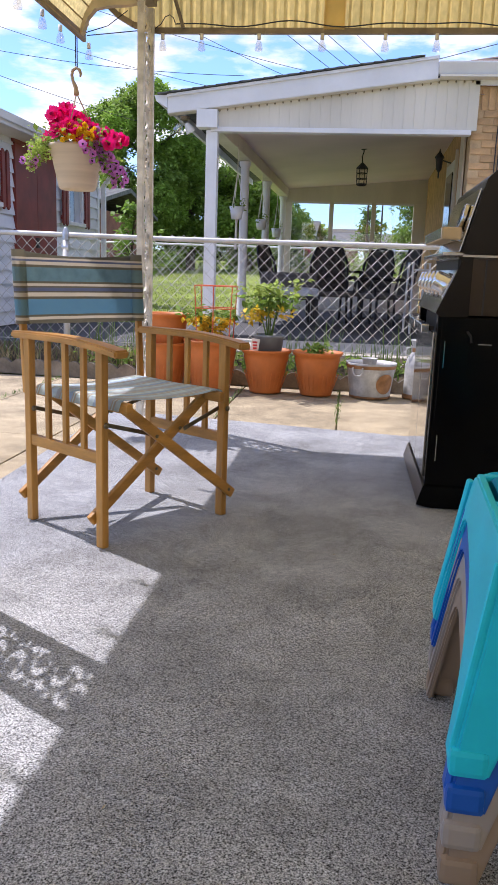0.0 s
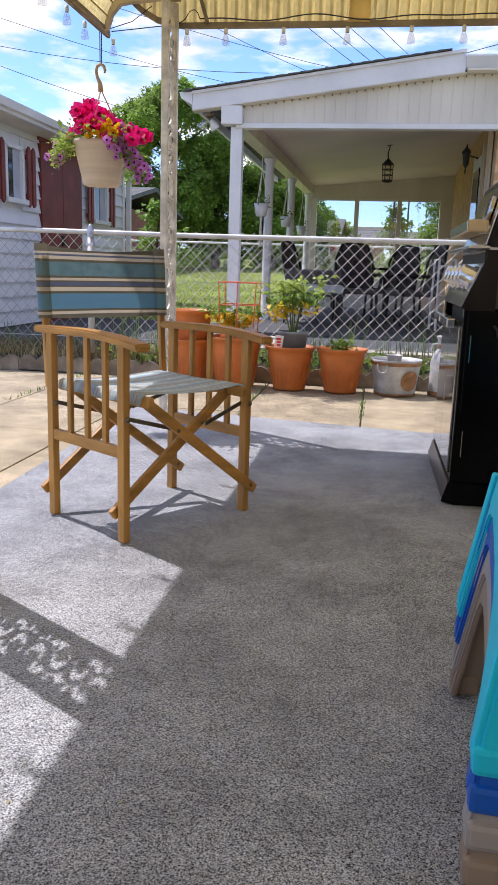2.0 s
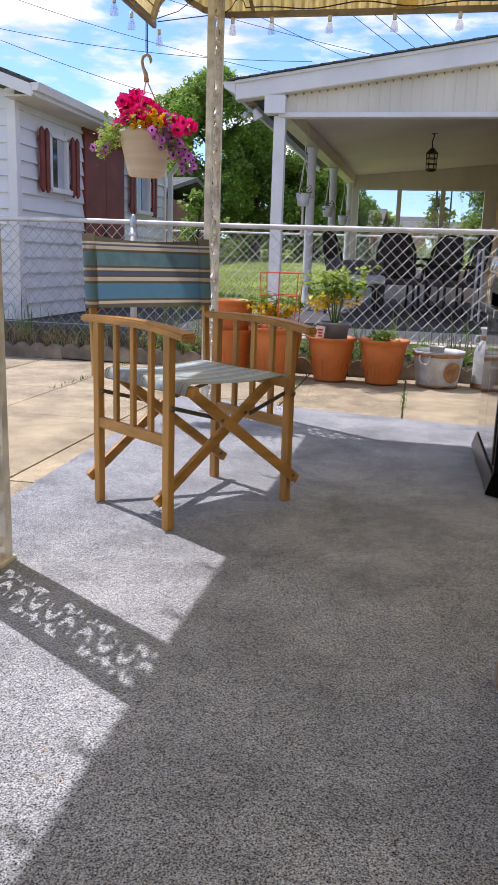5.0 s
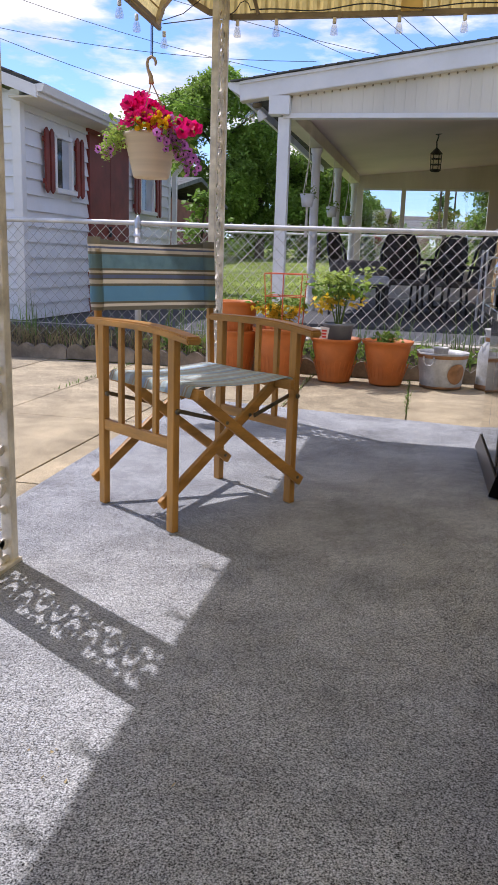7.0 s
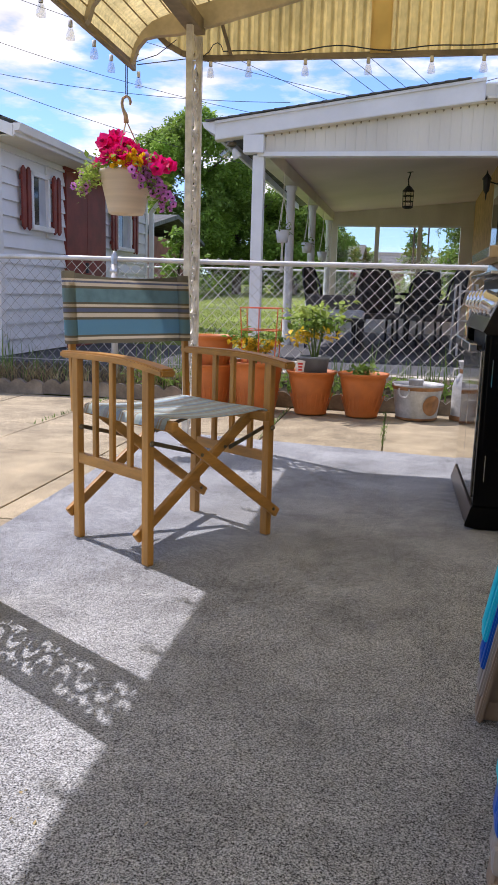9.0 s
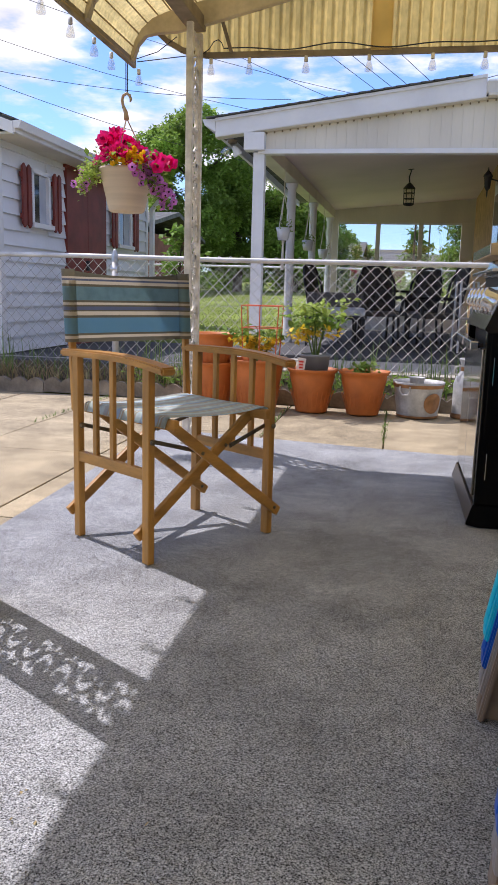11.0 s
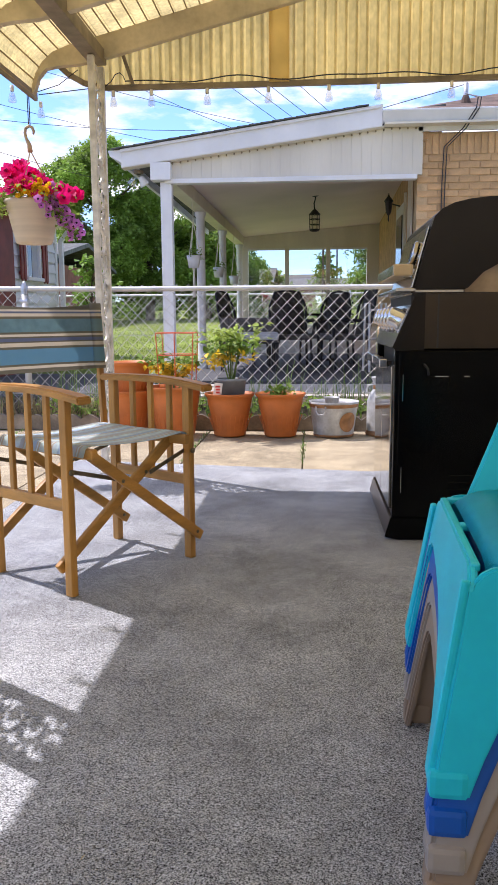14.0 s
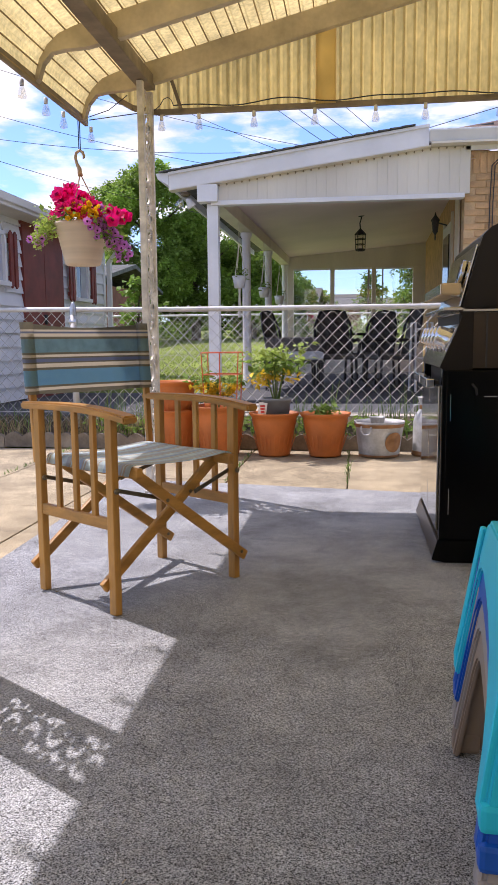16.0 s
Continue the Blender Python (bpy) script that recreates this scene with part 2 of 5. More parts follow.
def glass(name, tint=(1, 1, 1), rough=0.0, mixed=0.9):
    m = bpy.data.materials.new(name)
    m.use_nodes = True
    n, l = m.node_tree.nodes, m.node_tree.links
    g, t, mx = n.new("ShaderNodeBsdfGlossy"), n.new("ShaderNodeBsdfTransparent"), n.new("ShaderNodeMixShader")
    t.inputs["Color"].default_value = (*tint, 1)
    g.inputs["Roughness"].default_value = rough
    mx.inputs["Fac"].default_value = 1 - mixed
    l.new(t.outputs[0], mx.inputs[1])
    l.new(g.outputs[0], mx.inputs[2])
    l.new(mx.outputs[0], n["Material Output"].inputs["Surface"])
    return m


M["pane"] = glass("window_pane", (0.96, 0.97, 0.98))
M["bulb"] = glass("bulb_glass", (0.92, 0.92, 0.90), 0.12, 0.75)
M["lantern_pane"] = glass("lantern_pane", (0.9, 0.88, 0.82), 0.05, 0.92)
M["darkpane"] = mat("dark_window", (0.025, 0.028, 0.035), 0.08, var=0.1, scale=2)


# ---- building helpers ----
def part(name, bm, material, parent=None, label="", smooth=False):
    me = bpy.data.meshes.new(name)
    if smooth:
        for f in bm.faces:
            f.smooth = True
    bm.to_mesh(me)
    bm.free()
    me.materials.append(M[material] if isinstance(material, str) else material)
    ob = new(name, me)
    if parent is not None:
        ob.parent = parent
    if label:
        ob["label"] = label
    return ob


def thing(name, label, category, m=None, group="", kind=""):
    e = new(name)
    e.matrix_world = m or Matrix()
    return tagged(e, label, category, group, kind)


def box(sx, sy, sz, c=(0, 0, 0), bevel=0.0, bm=None, m=None):
    """A box of a size round a centre; bevelled."""
    b = bmesh.new()
    bmesh.ops.create_cube(b, size=1, matrix=Matrix.Diagonal((sx, sy, sz, 1)))
    if bevel:
        bmesh.ops.bevel(b, geom=b.edges[:], offset=bevel, segments=2, affect="EDGES", profile=0.6)
    b.transform(Matrix.Translation(c) @ (m or Matrix()))
    return join(bm, b)


def join(bm, b):
    if bm is None:
        return b
    me = bpy.data.meshes.new("tmp")
    b.to_mesh(me)
    b.free()
    bm.from_mesh(me)
    bpy.data.meshes.remove(me)
    return bm


def bar(a, b, w, h, bevel=0.0, bm=None, up=(0, 0, 1)):
    """A straight bar from a to b, w across and h deep."""
    a, b = Vector(a), Vector(b)
    z = (b - a).normalized()
    x = Vector(up).cross(z)
    x = x.normalized() if x.length > 1e-4 else Vector((1, 0, 0))
    y = z.cross(x)
    m = Matrix((x, y, z)).transposed().to_4x4()
    return box(w, h, (b - a).length, (a + b) / 2, bevel, bm, m)


def tube(points, r, sides=6, bm=None, closed=False):
    """A round bar along points; r: one radius or one for each point."""
    bm = bm or bmesh.new()
    pts = [Vector(p) for p in points]
    n, rings, ref = len(pts), [], None
    for i, p in enumerate(pts):
        d = (pts[(i + 1) % n] - pts[i - 1]) if closed else pts[min(i + 1, n - 1)] - pts[max(i - 1, 0)]
        d.normalize()
        if ref is None:
            ref = d.orthogonal().normalized()
        ref = (ref - d * ref.dot(d)).normalized()
        s = d.cross(ref)
        rad = r[i] if isinstance(r, (list, tuple)) else r
        rings.append([bm.verts.new(p + rad * (math.cos(2 * math.pi * k / sides) * ref + math.sin(2 * math.pi * k / sides) * s)) for k in range(sides)])
    for i in range(n if closed else n - 1):
        q, w = rings[i], rings[(i + 1) % n]
        for k in range(sides):
            bm.faces.new((q[k], q[(k + 1) % sides], w[(k + 1) % sides], w[k]))
    if not closed:
        bm.faces.new(rings[0][::-1])
        bm.faces.new(rings[-1])
    return bm


def lathe(profile, segs=32, bm=None, c=(0, 0, 0), ripple=0.0, lobes=0):
    """Turn a profile of (radius, height) round z."""
    bm = bm or bmesh.new()
    rings = []
    for r, z in profile:
        ring = []
        for k in range(segs):
            a = 2 * math.pi * k / segs
            rr = r * (1 + ripple * math.cos(lobes * a)) if lobes else r
            ring.append(bm.verts.new((c[0] + rr * math.cos(a), c[1] + rr * math.sin(a), c[2] + z)))
        rings.append(ring)
    for q, w in zip(rings, rings[1:]):
        for k in range(segs):
            bm.faces.new((q[k], q[(k + 1) % segs], w[(k + 1) % segs], w[k]))
    return bm


def prism(outline, depth, axis="y", at=0.0, bm=None, bevel=0.0):
    """Push a flat outline along an axis. Outline: (x, z) for y, (y, z) for x, (x, y) for z."""
    b = bmesh.new()

    def put(p, d):
        return {"y": (p[0], d, p[1]), "x": (d, p[0], p[1]), "z": (p[0], p[1], d)}[axis]

    lo = [b.verts.new(put(p, at)) for p in outline]
    hi = [b.verts.new(put(p, at + depth)) for p in outline]
    b.faces.new(lo)
    b.faces.new(hi[::-1])
    for i in range(len(lo)):
        j = (i + 1) % len(lo)
        b.faces.new((lo[j], lo[i], hi[i], hi[j]))
    bmesh.ops.recalc_face_normals(b, faces=b.faces[:])
    if bevel:
        bmesh.ops.bevel(b, geom=[e for e in b.edges if e.calc_face_angle(0) > 0.6], offset=bevel, segments=2, affect="EDGES")
    return join(bm, b)


def sheet(fn, us, vs, bm=None):
    """A grid of faces over fn(u, v)."""
    bm = bm or bmesh.new()
    rows = [[bm.verts.new(fn(u, v)) for v in vs] for u in us]
    for p, q in zip(rows, rows[1:]):
        for k in range(len(vs) - 1):
            bm.faces.new((p[k], q[k], q[k + 1], p[k + 1]))
    return bm


def span(a, b, n):
    return [a + (b - a) * i / n for i in range(n + 1)]


def blades(spots, h, w, rnd, bm=None, lean=0.5):
    """Grass blades: bent narrow triangles at the spots."""
    bm = bm or bmesh.new()
    for x, y, z in spots:
        a, hh = rnd.uniform(0, 6.28), h * rnd.uniform(0.5, 1.2)
        dx, dy, ln = math.cos(a), math.sin(a), hh * lean * rnd.uniform(0.2, 1)
        ww = w * rnd.uniform(0.6, 1.2)
        v = [bm.verts.new((x - dy * ww, y + dx * ww, z)), bm.verts.new((x + dy * ww, y - dx * ww, z)),
             bm.verts.new((x + dx * ln * 0.4 + dy * ww * 0.7, y + dy * ln * 0.4 - dx * ww * 0.7, z + hh * 0.6)),
             bm.verts.new((x + dx * ln * 0.4 - dy * ww * 0.7, y + dy * ln * 0.4 + dx * ww * 0.7, z + hh * 0.6)),
             bm.verts.new((x + dx * ln, y + dy * ln, z + hh))]
        bm.faces.new(v[:4])
        bm.faces.new((v[3], v[2], v[4]))
    return bm


def leaves(spots, size, rnd, bm=None, fold=0.3):
    """Pointed leaves, folded along the middle, at the spots in any direction."""
    bm = bm or bmesh.new()
    for p in spots:
        p = Vector(p)
        d = Vector((rnd.gauss(0, 1), rnd.gauss(0, 1), rnd.gauss(-0.2, 0.7))).normalized()
        s = d.cross(Vector((rnd.gauss(0, 0.4), rnd.gauss(0, 0.4), 1))).normalized()
        up = s.cross(d)
        L = size * rnd.uniform(0.6, 1.3)
        a, b = bm.verts.new(p), bm.verts.new(p + d * L)
        c = bm.verts.new(p + d * L * 0.45 + s * L * 0.32 + up * L * fold * 0.4)
        e = bm.verts.new(p + d * L * 0.45 - s * L * 0.32 + up * L * fold * 0.4)
        bm.faces.new((a, c, b))
        bm.faces.new((a, b, e))
    return bm


# ---- ground ----
def ground_z(x, y):
    """Level patio, then the neighbour's ground, which is higher and rises slowly."""
    if y < 6.2:
        return -0.06
    if y < 6.75:
        return -0.06 + 0.24 * (y - 6.2) / 0.55
    if y < 9:
        return 0.18
    return 0.18 + min(1.5, (y - 9) * 0.027)


ys = [-400, -60, -20, -5, 2, 5, 6.0, 6.2, 6.35, 6.5, 6.75, 7.5, 9, 11, 13, 15.1, 15.3, 16, 20, 25, 30, 36, 42, 50, 64, 100, 200, 800]
xs = [-800, -200, -80, -40, -25, -16, -12, -9, -7, -5, -3, -1.75, -1.55, -1, 1, 3, 5, 8, 12, 20, 40, 80, 200, 800]
tagged(part("ground", sheet(lambda x, y: (x, y, 0.12 if -1.6 < x < 4 and 8.9 < y < 15.2 else ground_z(x, y)), xs, ys), "lawn"), "green mown lawn rising gently from the fence", "lawn", kind="structure")
tagged(part("driveway", box(5.6, 3.5, 0.05, (1.2, 8.55, 0.182), 0.004), "concrete"), "pale concrete strip beyond the chain link fence", "driveway", kind="structure")
tagged(part("driveway", box(2.2, 3.4, 0.05, (-2.72, 8.5, 0.178), 0.004), "asphalt"), "dark grey asphalt drive beside the white shed", "driveway", kind="structure")
tagged(part("planting_bed", sheet(lambda x, y: (x, y, 0.03 + 0.165 * max(0, min(1, (y - 6.16) / 0.5)) + 0.02 * noise.noise((x * 5, y * 5, 0))), span(-6.5, 3.5, 120), span(6.14, 6.85, 9)), "soil"), "strip of brown soil under the fence", "soil", kind="structure")
tagged(part("patio_base", box(12, 10.5, 0.05, (0, 0.9, -0.055)), "joint"), "dark weedy joints between the patio slabs", "soil", kind="structure")

carpet = tagged(part("outdoor_carpet", prism([(-1.24, -2.5), (2.5, -2.5), (2.5, 4.06), (0.405, 4.368), (0.01, 4.431), (-0.567, 4.535), (-1.425, 4.68)], 0.008, "z", -0.006), "carpet"), "grey ribbed outdoor carpet laid over the patio slabs", "carpet")

# ---- awning ----
EAVE = [(-1.52, 2.14), (-1.512, 2.19), (-1.49, 2.25), (-1.45, 2.31), (-1.39, 2.36), (-1.31, 2.39), (-1.2, 2.418), (-1.109, 2.44)]


def roof_z(x):
    if x >= -1.109:
        return 2.44 + 0.247 * (x + 1.109)
    for (a, p), (b, q) in zip(EAVE, EAVE[1:]):
        if a <= x <= b:
            return p + (q - p) * (x - a) / (b - a)
    return 2.14


awning = thing("patio_awning", "cream corrugated patio awning on painted beams with a rounded eave", "awning")
prof = EAVE + [(x, roof_z(x)) for x in span(-1.05, 2.6, 76)]


def roof_sheet(y0, y1):
    b = bmesh.new()
    pts, run = [], 0.0
    fine = []
    for (a, p), (c, q) in zip(prof, prof[1:]):
        k = max(1, round(math.hypot(c - a, q - p) / 0.012))
        fine += [(a + (c - a) * i / k, p + (q - p) * i / k) for i in range(k)]
    last = fine[0]
    for q in fine:
        run += math.hypot(q[0] - last[0], q[1] - last[1])
        last = q
        ph = (run / 0.075) % 1
        pts.append((q[0], q[1] + (0.009 if ph < 0.18 else 0.0)))
    return sheet(lambda u, v: (u[0], v, u[1]), pts, [y0, (y0 + y1) / 2, y1], b)


def roof_fold_shade(y0, y1):
    """Dark strips added along the folds for their shade, seen from below."""
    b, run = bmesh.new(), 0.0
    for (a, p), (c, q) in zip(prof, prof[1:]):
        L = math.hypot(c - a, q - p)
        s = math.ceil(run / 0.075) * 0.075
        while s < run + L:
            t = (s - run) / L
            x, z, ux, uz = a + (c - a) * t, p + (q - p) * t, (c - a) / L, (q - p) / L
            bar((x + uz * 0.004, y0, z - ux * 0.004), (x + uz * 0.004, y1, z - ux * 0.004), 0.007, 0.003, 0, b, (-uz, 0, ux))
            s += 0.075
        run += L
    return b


for i in range(9):
    y1 = 4.5 - 0.72 * i
    rp_ = part("roof_panel", roof_sheet(y1 - 0.74, y1), "awning", awning)
    part("panel_folds", roof_fold_shade(y1 - 0.72, y1), "foldshade", rp_)
for y in [4.42, 3.74, 3.06, 2.38, 1.7, 1.02, 0.34, -0.34, -1.02]:
    low = [(-1.50, 2.15), (-1.475, 2.22), (-1.43, 2.268), (-1.36, 2.28), (-1.25, 2.285), (-1.06, 2.322), (2.6, 2.322 + 0.247 * 3.66)]
    up = [(x, z - 0.006) for x, z in prof if x > -1.52 or z == 2.14]
    part("rafter", prism(low + up[::-1], 0.045, "y", y - 0.022), "beam", awning)
part("header_beam", box(0.09, 6.2, 0.075, (-1.14, 1.35, 2.325), 0.006), "trimbrown", awning)
part("eave_trim", box(0.02, 6.4, 0.045, (-1.525, 1.3, 2.145), 0.004), "trimbrown", awning)


def valance(x0, x1, round_left=False):
    b = bmesh.new()
    xs_, x = [], x0
    while x < x1:
        xs_.append(x)
        x += 0.0115
    xs_.append(x1)

    def low(x):
        if round_left and x < -1.10:
            t = (-1.10 - x) / 0.29
            return 2.19 + 0.125 * t * t
        return 2.19

    def pt(x, v):
        rib = 0.012 if ((x + 10) / 0.0575) % 1 < 0.3 else 0.0
        a, c = low(x), roof_z(x) - 0.004
        return (x, 4.5 - rib, a + (c - a) * v)

    return sheet(pt, xs_, [0, 0.5, 1], b)


part("valance_panel", valance(-1.385, -0.18, True), "awnfront", awning)
part("valance_seam", box(0.112, 0.012, 0.44, (-0.13, 4.484, 2.405)), "seam", awning, "flat golden strip between two corrugated panels")
part("valance_panel", valance(-0.08, 1.1), "awnfront", awning)
part("valance_panel", valance(1.1, 2.6), "awnfront", awning)
trim_pts = [(-1.39, 4.5, 2.315), (-1.33, 4.5, 2.262), (-1.24, 4.5, 2.212), (-1.1, 4.5, 2.182), (-0.5, 4.5, 2.18), (2.6, 4.5, 2.18)]
tb = bmesh.new()
for a, b in zip(trim_pts, trim_pts[1:]):
    bar(a, b, 0.03, 0.03, 0.003, tb, (0, 1, 0))
part("valance_trim", tb, "trimbrown", awning)
part("brace", bar((-1.03, 4.47, 2.42), (-0.955, 4.48, 2.19), 0.028, 0.02, 0.003), "trimbrown", awning)


# ---- lace posts ----
def scroll_unit():
    """One repeat of the cast leaf and scroll work, 0.25 high and 0.19 wide, in the y-z plane."""
    b = bmesh.new()

    def lobed(y, z, r, n, ph, depth=0.26):
        out = []
        for k in range(40):
            a = k / 40 * 2 * math.pi
            q = r * (1 + depth * math.cos(n * (a + ph)))
            out.append((y + q * math.cos(a), z + q * math.sin(a)))
        prism(out, 0.008, "x", -0.004, b)

    def frond(y, z, a, L, w):
        c, s = math.cos(a), math.sin(a)
        prof = ((0, 0.2), (0.25, 0.9), (0.5, 1.0), (0.8, 0.6), (1, 0.05))
        out = [(y + c * L * t - s * w * q, z + s * L * t + c * w * q) for t, q in prof]
        out += [(y + c * L * t + s * w * q, z + s * L * t - c * w * q) for t, q in reversed(prof)]
        prism(out, 0.008, "x", -0.004, b)

    for s in (-1, 1):
        y0, z0 = 0.022 * s, 0.0625 * s
        lobed(y0 + 0.012 * s, z0, 0.03, 5, 0.4 * s, 0.22)
        turn = 0.0 if s > 0 else math.pi
        arc = [(0, y0 + 0.066 * math.cos(turn + a), z0 + 0.058 * math.sin(turn + a)) for a in span(0.7, 5.3, 22)]
        tube(arc, [0.005 + 0.005 * math.sin(math.pi * k / (len(arc) - 1)) for k in range(len(arc))], 5, b)
        frond(y0 + 0.02 * s, z0 + 0.01, turn + 0.3, 0.062, 0.016)
        frond(-0.092 * s, z0 + 0.05 * s, turn + 5.5, 0.05, 0.014)
        frond(-0.094 * s, z0 - 0.035 * s, turn + 0.5, 0.045, 0.012)
        frond(0.094 * s, z0 + 0.055 * s, turn + 3.6, 0.05, 0.014)
    return b


unit_mesh = None


def lace_post(y0, y1, x=-1.14):
    global unit_mesh
    e = thing("lace_post", "off-white cast iron porch post with open leaf scrollwork", "post", Matrix.Translation((x, (y0 + y1) / 2, 0.001)), "awning posts")
    h = 2.28
    w = (y1 - y0) / 2
    for s in (-1, 1):
        part("upright", box(0.034, 0.036, h, (0, s * (w - 0.018), h / 2), 0.004), "iron", e)
    part("base_plate", box(0.05, 2 * w + 0.012, 0.012, (0, 0, 0.006), 0.002), "iron", e)
    for i in range(9):
        if unit_mesh is None:
            ob = part("scrollwork", scroll_unit(), "iron", e)
            unit_mesh = ob.data
        else:
            ob = new("scrollwork", unit_mesh)
            ob.parent = e
        ob.location = (0, 0, 0.13 + 0.25 * i)
        ob.scale = (1, 1 if i % 2 else -1, 1.02)
    for z in (0.255, 0.755, 1.255, 1.755):
        part("cross_bar", box(0.012, 2 * w - 0.05, 0.01, (0, 0, z)), "iron", e)
    return e


lace_post(1.58, 1.83, -1.082)
lace_post(4.225, 4.47, -1.13)
lace_post(-0.8, -0.55)

# ---- chain link fence ----
def chain_link(name, x0, x1, y, z0, z1, pitch, wire_r, rail_r, posts, label, lift=0.0):
    f = thing(name, label, "fence", kind="")
    b = bmesh.new()
    n = int((x1 - x0) / pitch)
    hz = pitch * 0.52

    def top(x):
        return z1 + lift * max(0, min(1, (-1.4 - x) / 1.4))

    for i in range(n):
        x = x0 + pitch * i
        pts, k, z = [], 0, z0
        while z < top(x) + 0.045:
            pts.append((x + (pitch * 0.5 if k % 2 else 0.0), y + (0.004 if k % 2 else -0.004), z))
            z += hz
            k += 1
        tube(pts, wire_r, 3, b)
        pts2 = [(p[0] + (pitch * 0.5 if j % 2 == 0 else -pitch * 0.5) + pitch * 0.5, p[1], p[2]) for j, p in enumerate(pts)]
        tube(pts2, wire_r, 3, b)
    tagged(part("wire_mesh", b, "wire", f), kind="stuff")
    rail = [(x, y - 0.012, top(x) - 0.015) for x in span(x0, x1, 24)]
    part("top_rail", tube(rail, rail_r, 10), "rail", f, smooth=True)
    part("bottom_wire", tube([(x0, y, z0 + 0.1), (x1, y, z0 + 0.1)], 0.004, 5), "wire", f)
    for x in posts:
        p = part("fence_post", tube([(x, y - 0.02, z0 - 0.15), (x, y - 0.02, top(x) - 0.03)], rail_r * 1.35, 12), "rail", f, smooth=True)
        part("post_cap", lathe([(rail_r * 1.5, -0.06), (rail_r * 1.5, 0.0), (rail_r * 0.9, 0.03), (rail_r * 0.6, 0.045), (0.001, 0.05)], 12, c=(x, y - 0.02, top(x))), "galv", p, smooth=True)
        part("tie_band", tube([(x - 0.03, y - 0.02, top(x) - 0.12), (x + 0.03, y - 0.02, top(x) - 0.12)], rail_r * 1.5, 8), "galv", p)
    return f


chain_link("chain_link_fence", -6.4, 3.4, 6.5, 0.16, 1.15, 0.097, 0.0032, 0.021, (-4.9, -2.365, 3.2), "galvanized chain link fence with a round top rail", 0.015)
chain_link("chain_link_fence", -7, 3.2, 19.5, 0.4, 1.5, 0.16, 0.005, 0.024, (-5, -2, 1), "distant galvanized chain link fence across the lawn")


# ---- neighbour's house with its porch ----
house = thing("brick_house", "buff brick house with a white trimmed open porch and shingled roof", "house")
LEAN = 0.022


def px(x, y):
    """The porch's side runs a little off the patio's lines."""
    return x + LEAN * (y - 8.1)


# floor and columns
part("porch_floor", prism([(-1.62, 8.12), (px(1.2, 8.1), 8.12), (px(1.2, 15.2), 15.2), (px(-1.6, 15.2), 15.2)], 0.06, "z", 0.18), "asphalt", house, "dark painted porch floor slab")
for y in (8.12, 10.3, 12.5, 14.9):
    r = 0.057
    if y < 9:
        c = part("porch_column", box(0.115, 0.115, 2.03, (px(-1.417, y), y, 1.24), 0.006), "white", house, "square white porch column")
    else:
        c = part("porch_column", lathe([(r * 1.25, 0.24), (r * 1.25, 0.3), (r, 0.32), (r * 0.97, 2.18), (r * 1.3, 2.21), (r * 1.3, 2.25)], 20, c=(px(-1.42, y), y, 0)), "white", house, "round white porch column", smooth=True)
part("porch_beam", bar((px(-1.42, 8.2), 8.2, 2.33), (px(-1.42, 15), 15, 2.33), 0.16, 0.15, 0.005), "cream", house)
part("corner_block", box(0.205, 0.16, 0.17, (-1.456, 8.06, 2.352), 0.005), "white", house)
part("front_beam", box(2.52, 0.12, 0.045, (-0.165, 8.1, 2.262), 0.004), "white", house)
# gable infill boards
x = -1.352
while x < 1.07:
    w = 0.1
    ztop = min(2.735, 2.395 + 0.13 * (x + 1.85))
    part("gable_board", box(w - 0.0008, 0.03, ztop - 2.285, (x + w / 2, 8.1, (ztop + 2.285) / 2), 0.0012), "cream", house)
    x += w
part("gable_backing", prism([(-1.36, 2.285), (1.09, 2.285), (1.09, 2.735), (0.77, 2.735), (-1.36, 2.447)], 0.02, "y", 8.118), "cream", house)
# rake fascia
rake = [(-1.85, 2.39), (0.74, 2.726), (0.74, 2.922), (-1.85, 2.561)]
part("rake_fascia", prism(rake, 0.05, "y", 7.98, bevel=0.004), "white", house)
part("rake_lip", prism([(-1.85, 2.538), (0.74, 2.898), (0.74, 2.925), (-1.85, 2.564)], 0.03, "y", 7.955), "white", house)
part("rake_soffit", prism([(-1.85, 2.385), (0.76, 2.724), (0.76, 2.736), (-1.85, 2.397)], 0.12, "y", 8.0), "cream", house)
for i in range(34):
    xx = -1.5 + 0.078 * i
    part("soffit_bead", lathe([(0.001, -0.012), (0.008, -0.004), (0.008, 0.004), (0.001, 0.012)], 6, c=(xx, 8.075, min(2.722, 2.372 + 0.13 * (xx + 1.85)))), "trimbrown", house)
gb = bmesh.new()
sec = [(7.99, 2.765), (8.06, 2.765), (8.08, 2.872), (7.93, 2.872), (7.93, 2.855)]
prism(sec, 3.6, "x", 0.74, gb, 0.006)
part("gutter", gb, "white", house, "white metal roof gutter")
part("eave_fascia", box(3.0, 0.03, 0.16, (2.6, 8.1, 2.775), 0.003), "white", house)
part("eave_soffit", box(3.6, 0.24, 0.02, (2.56, 8.06, 2.747)), "cream", house)
gut = [(-1.96, 2.5), (-1.85, 2.44), (-1.85, 2.56), (-1.98, 2.555)]
part("side_gutter", prism(gut, 7.0, "y", 7.97), "white", house)
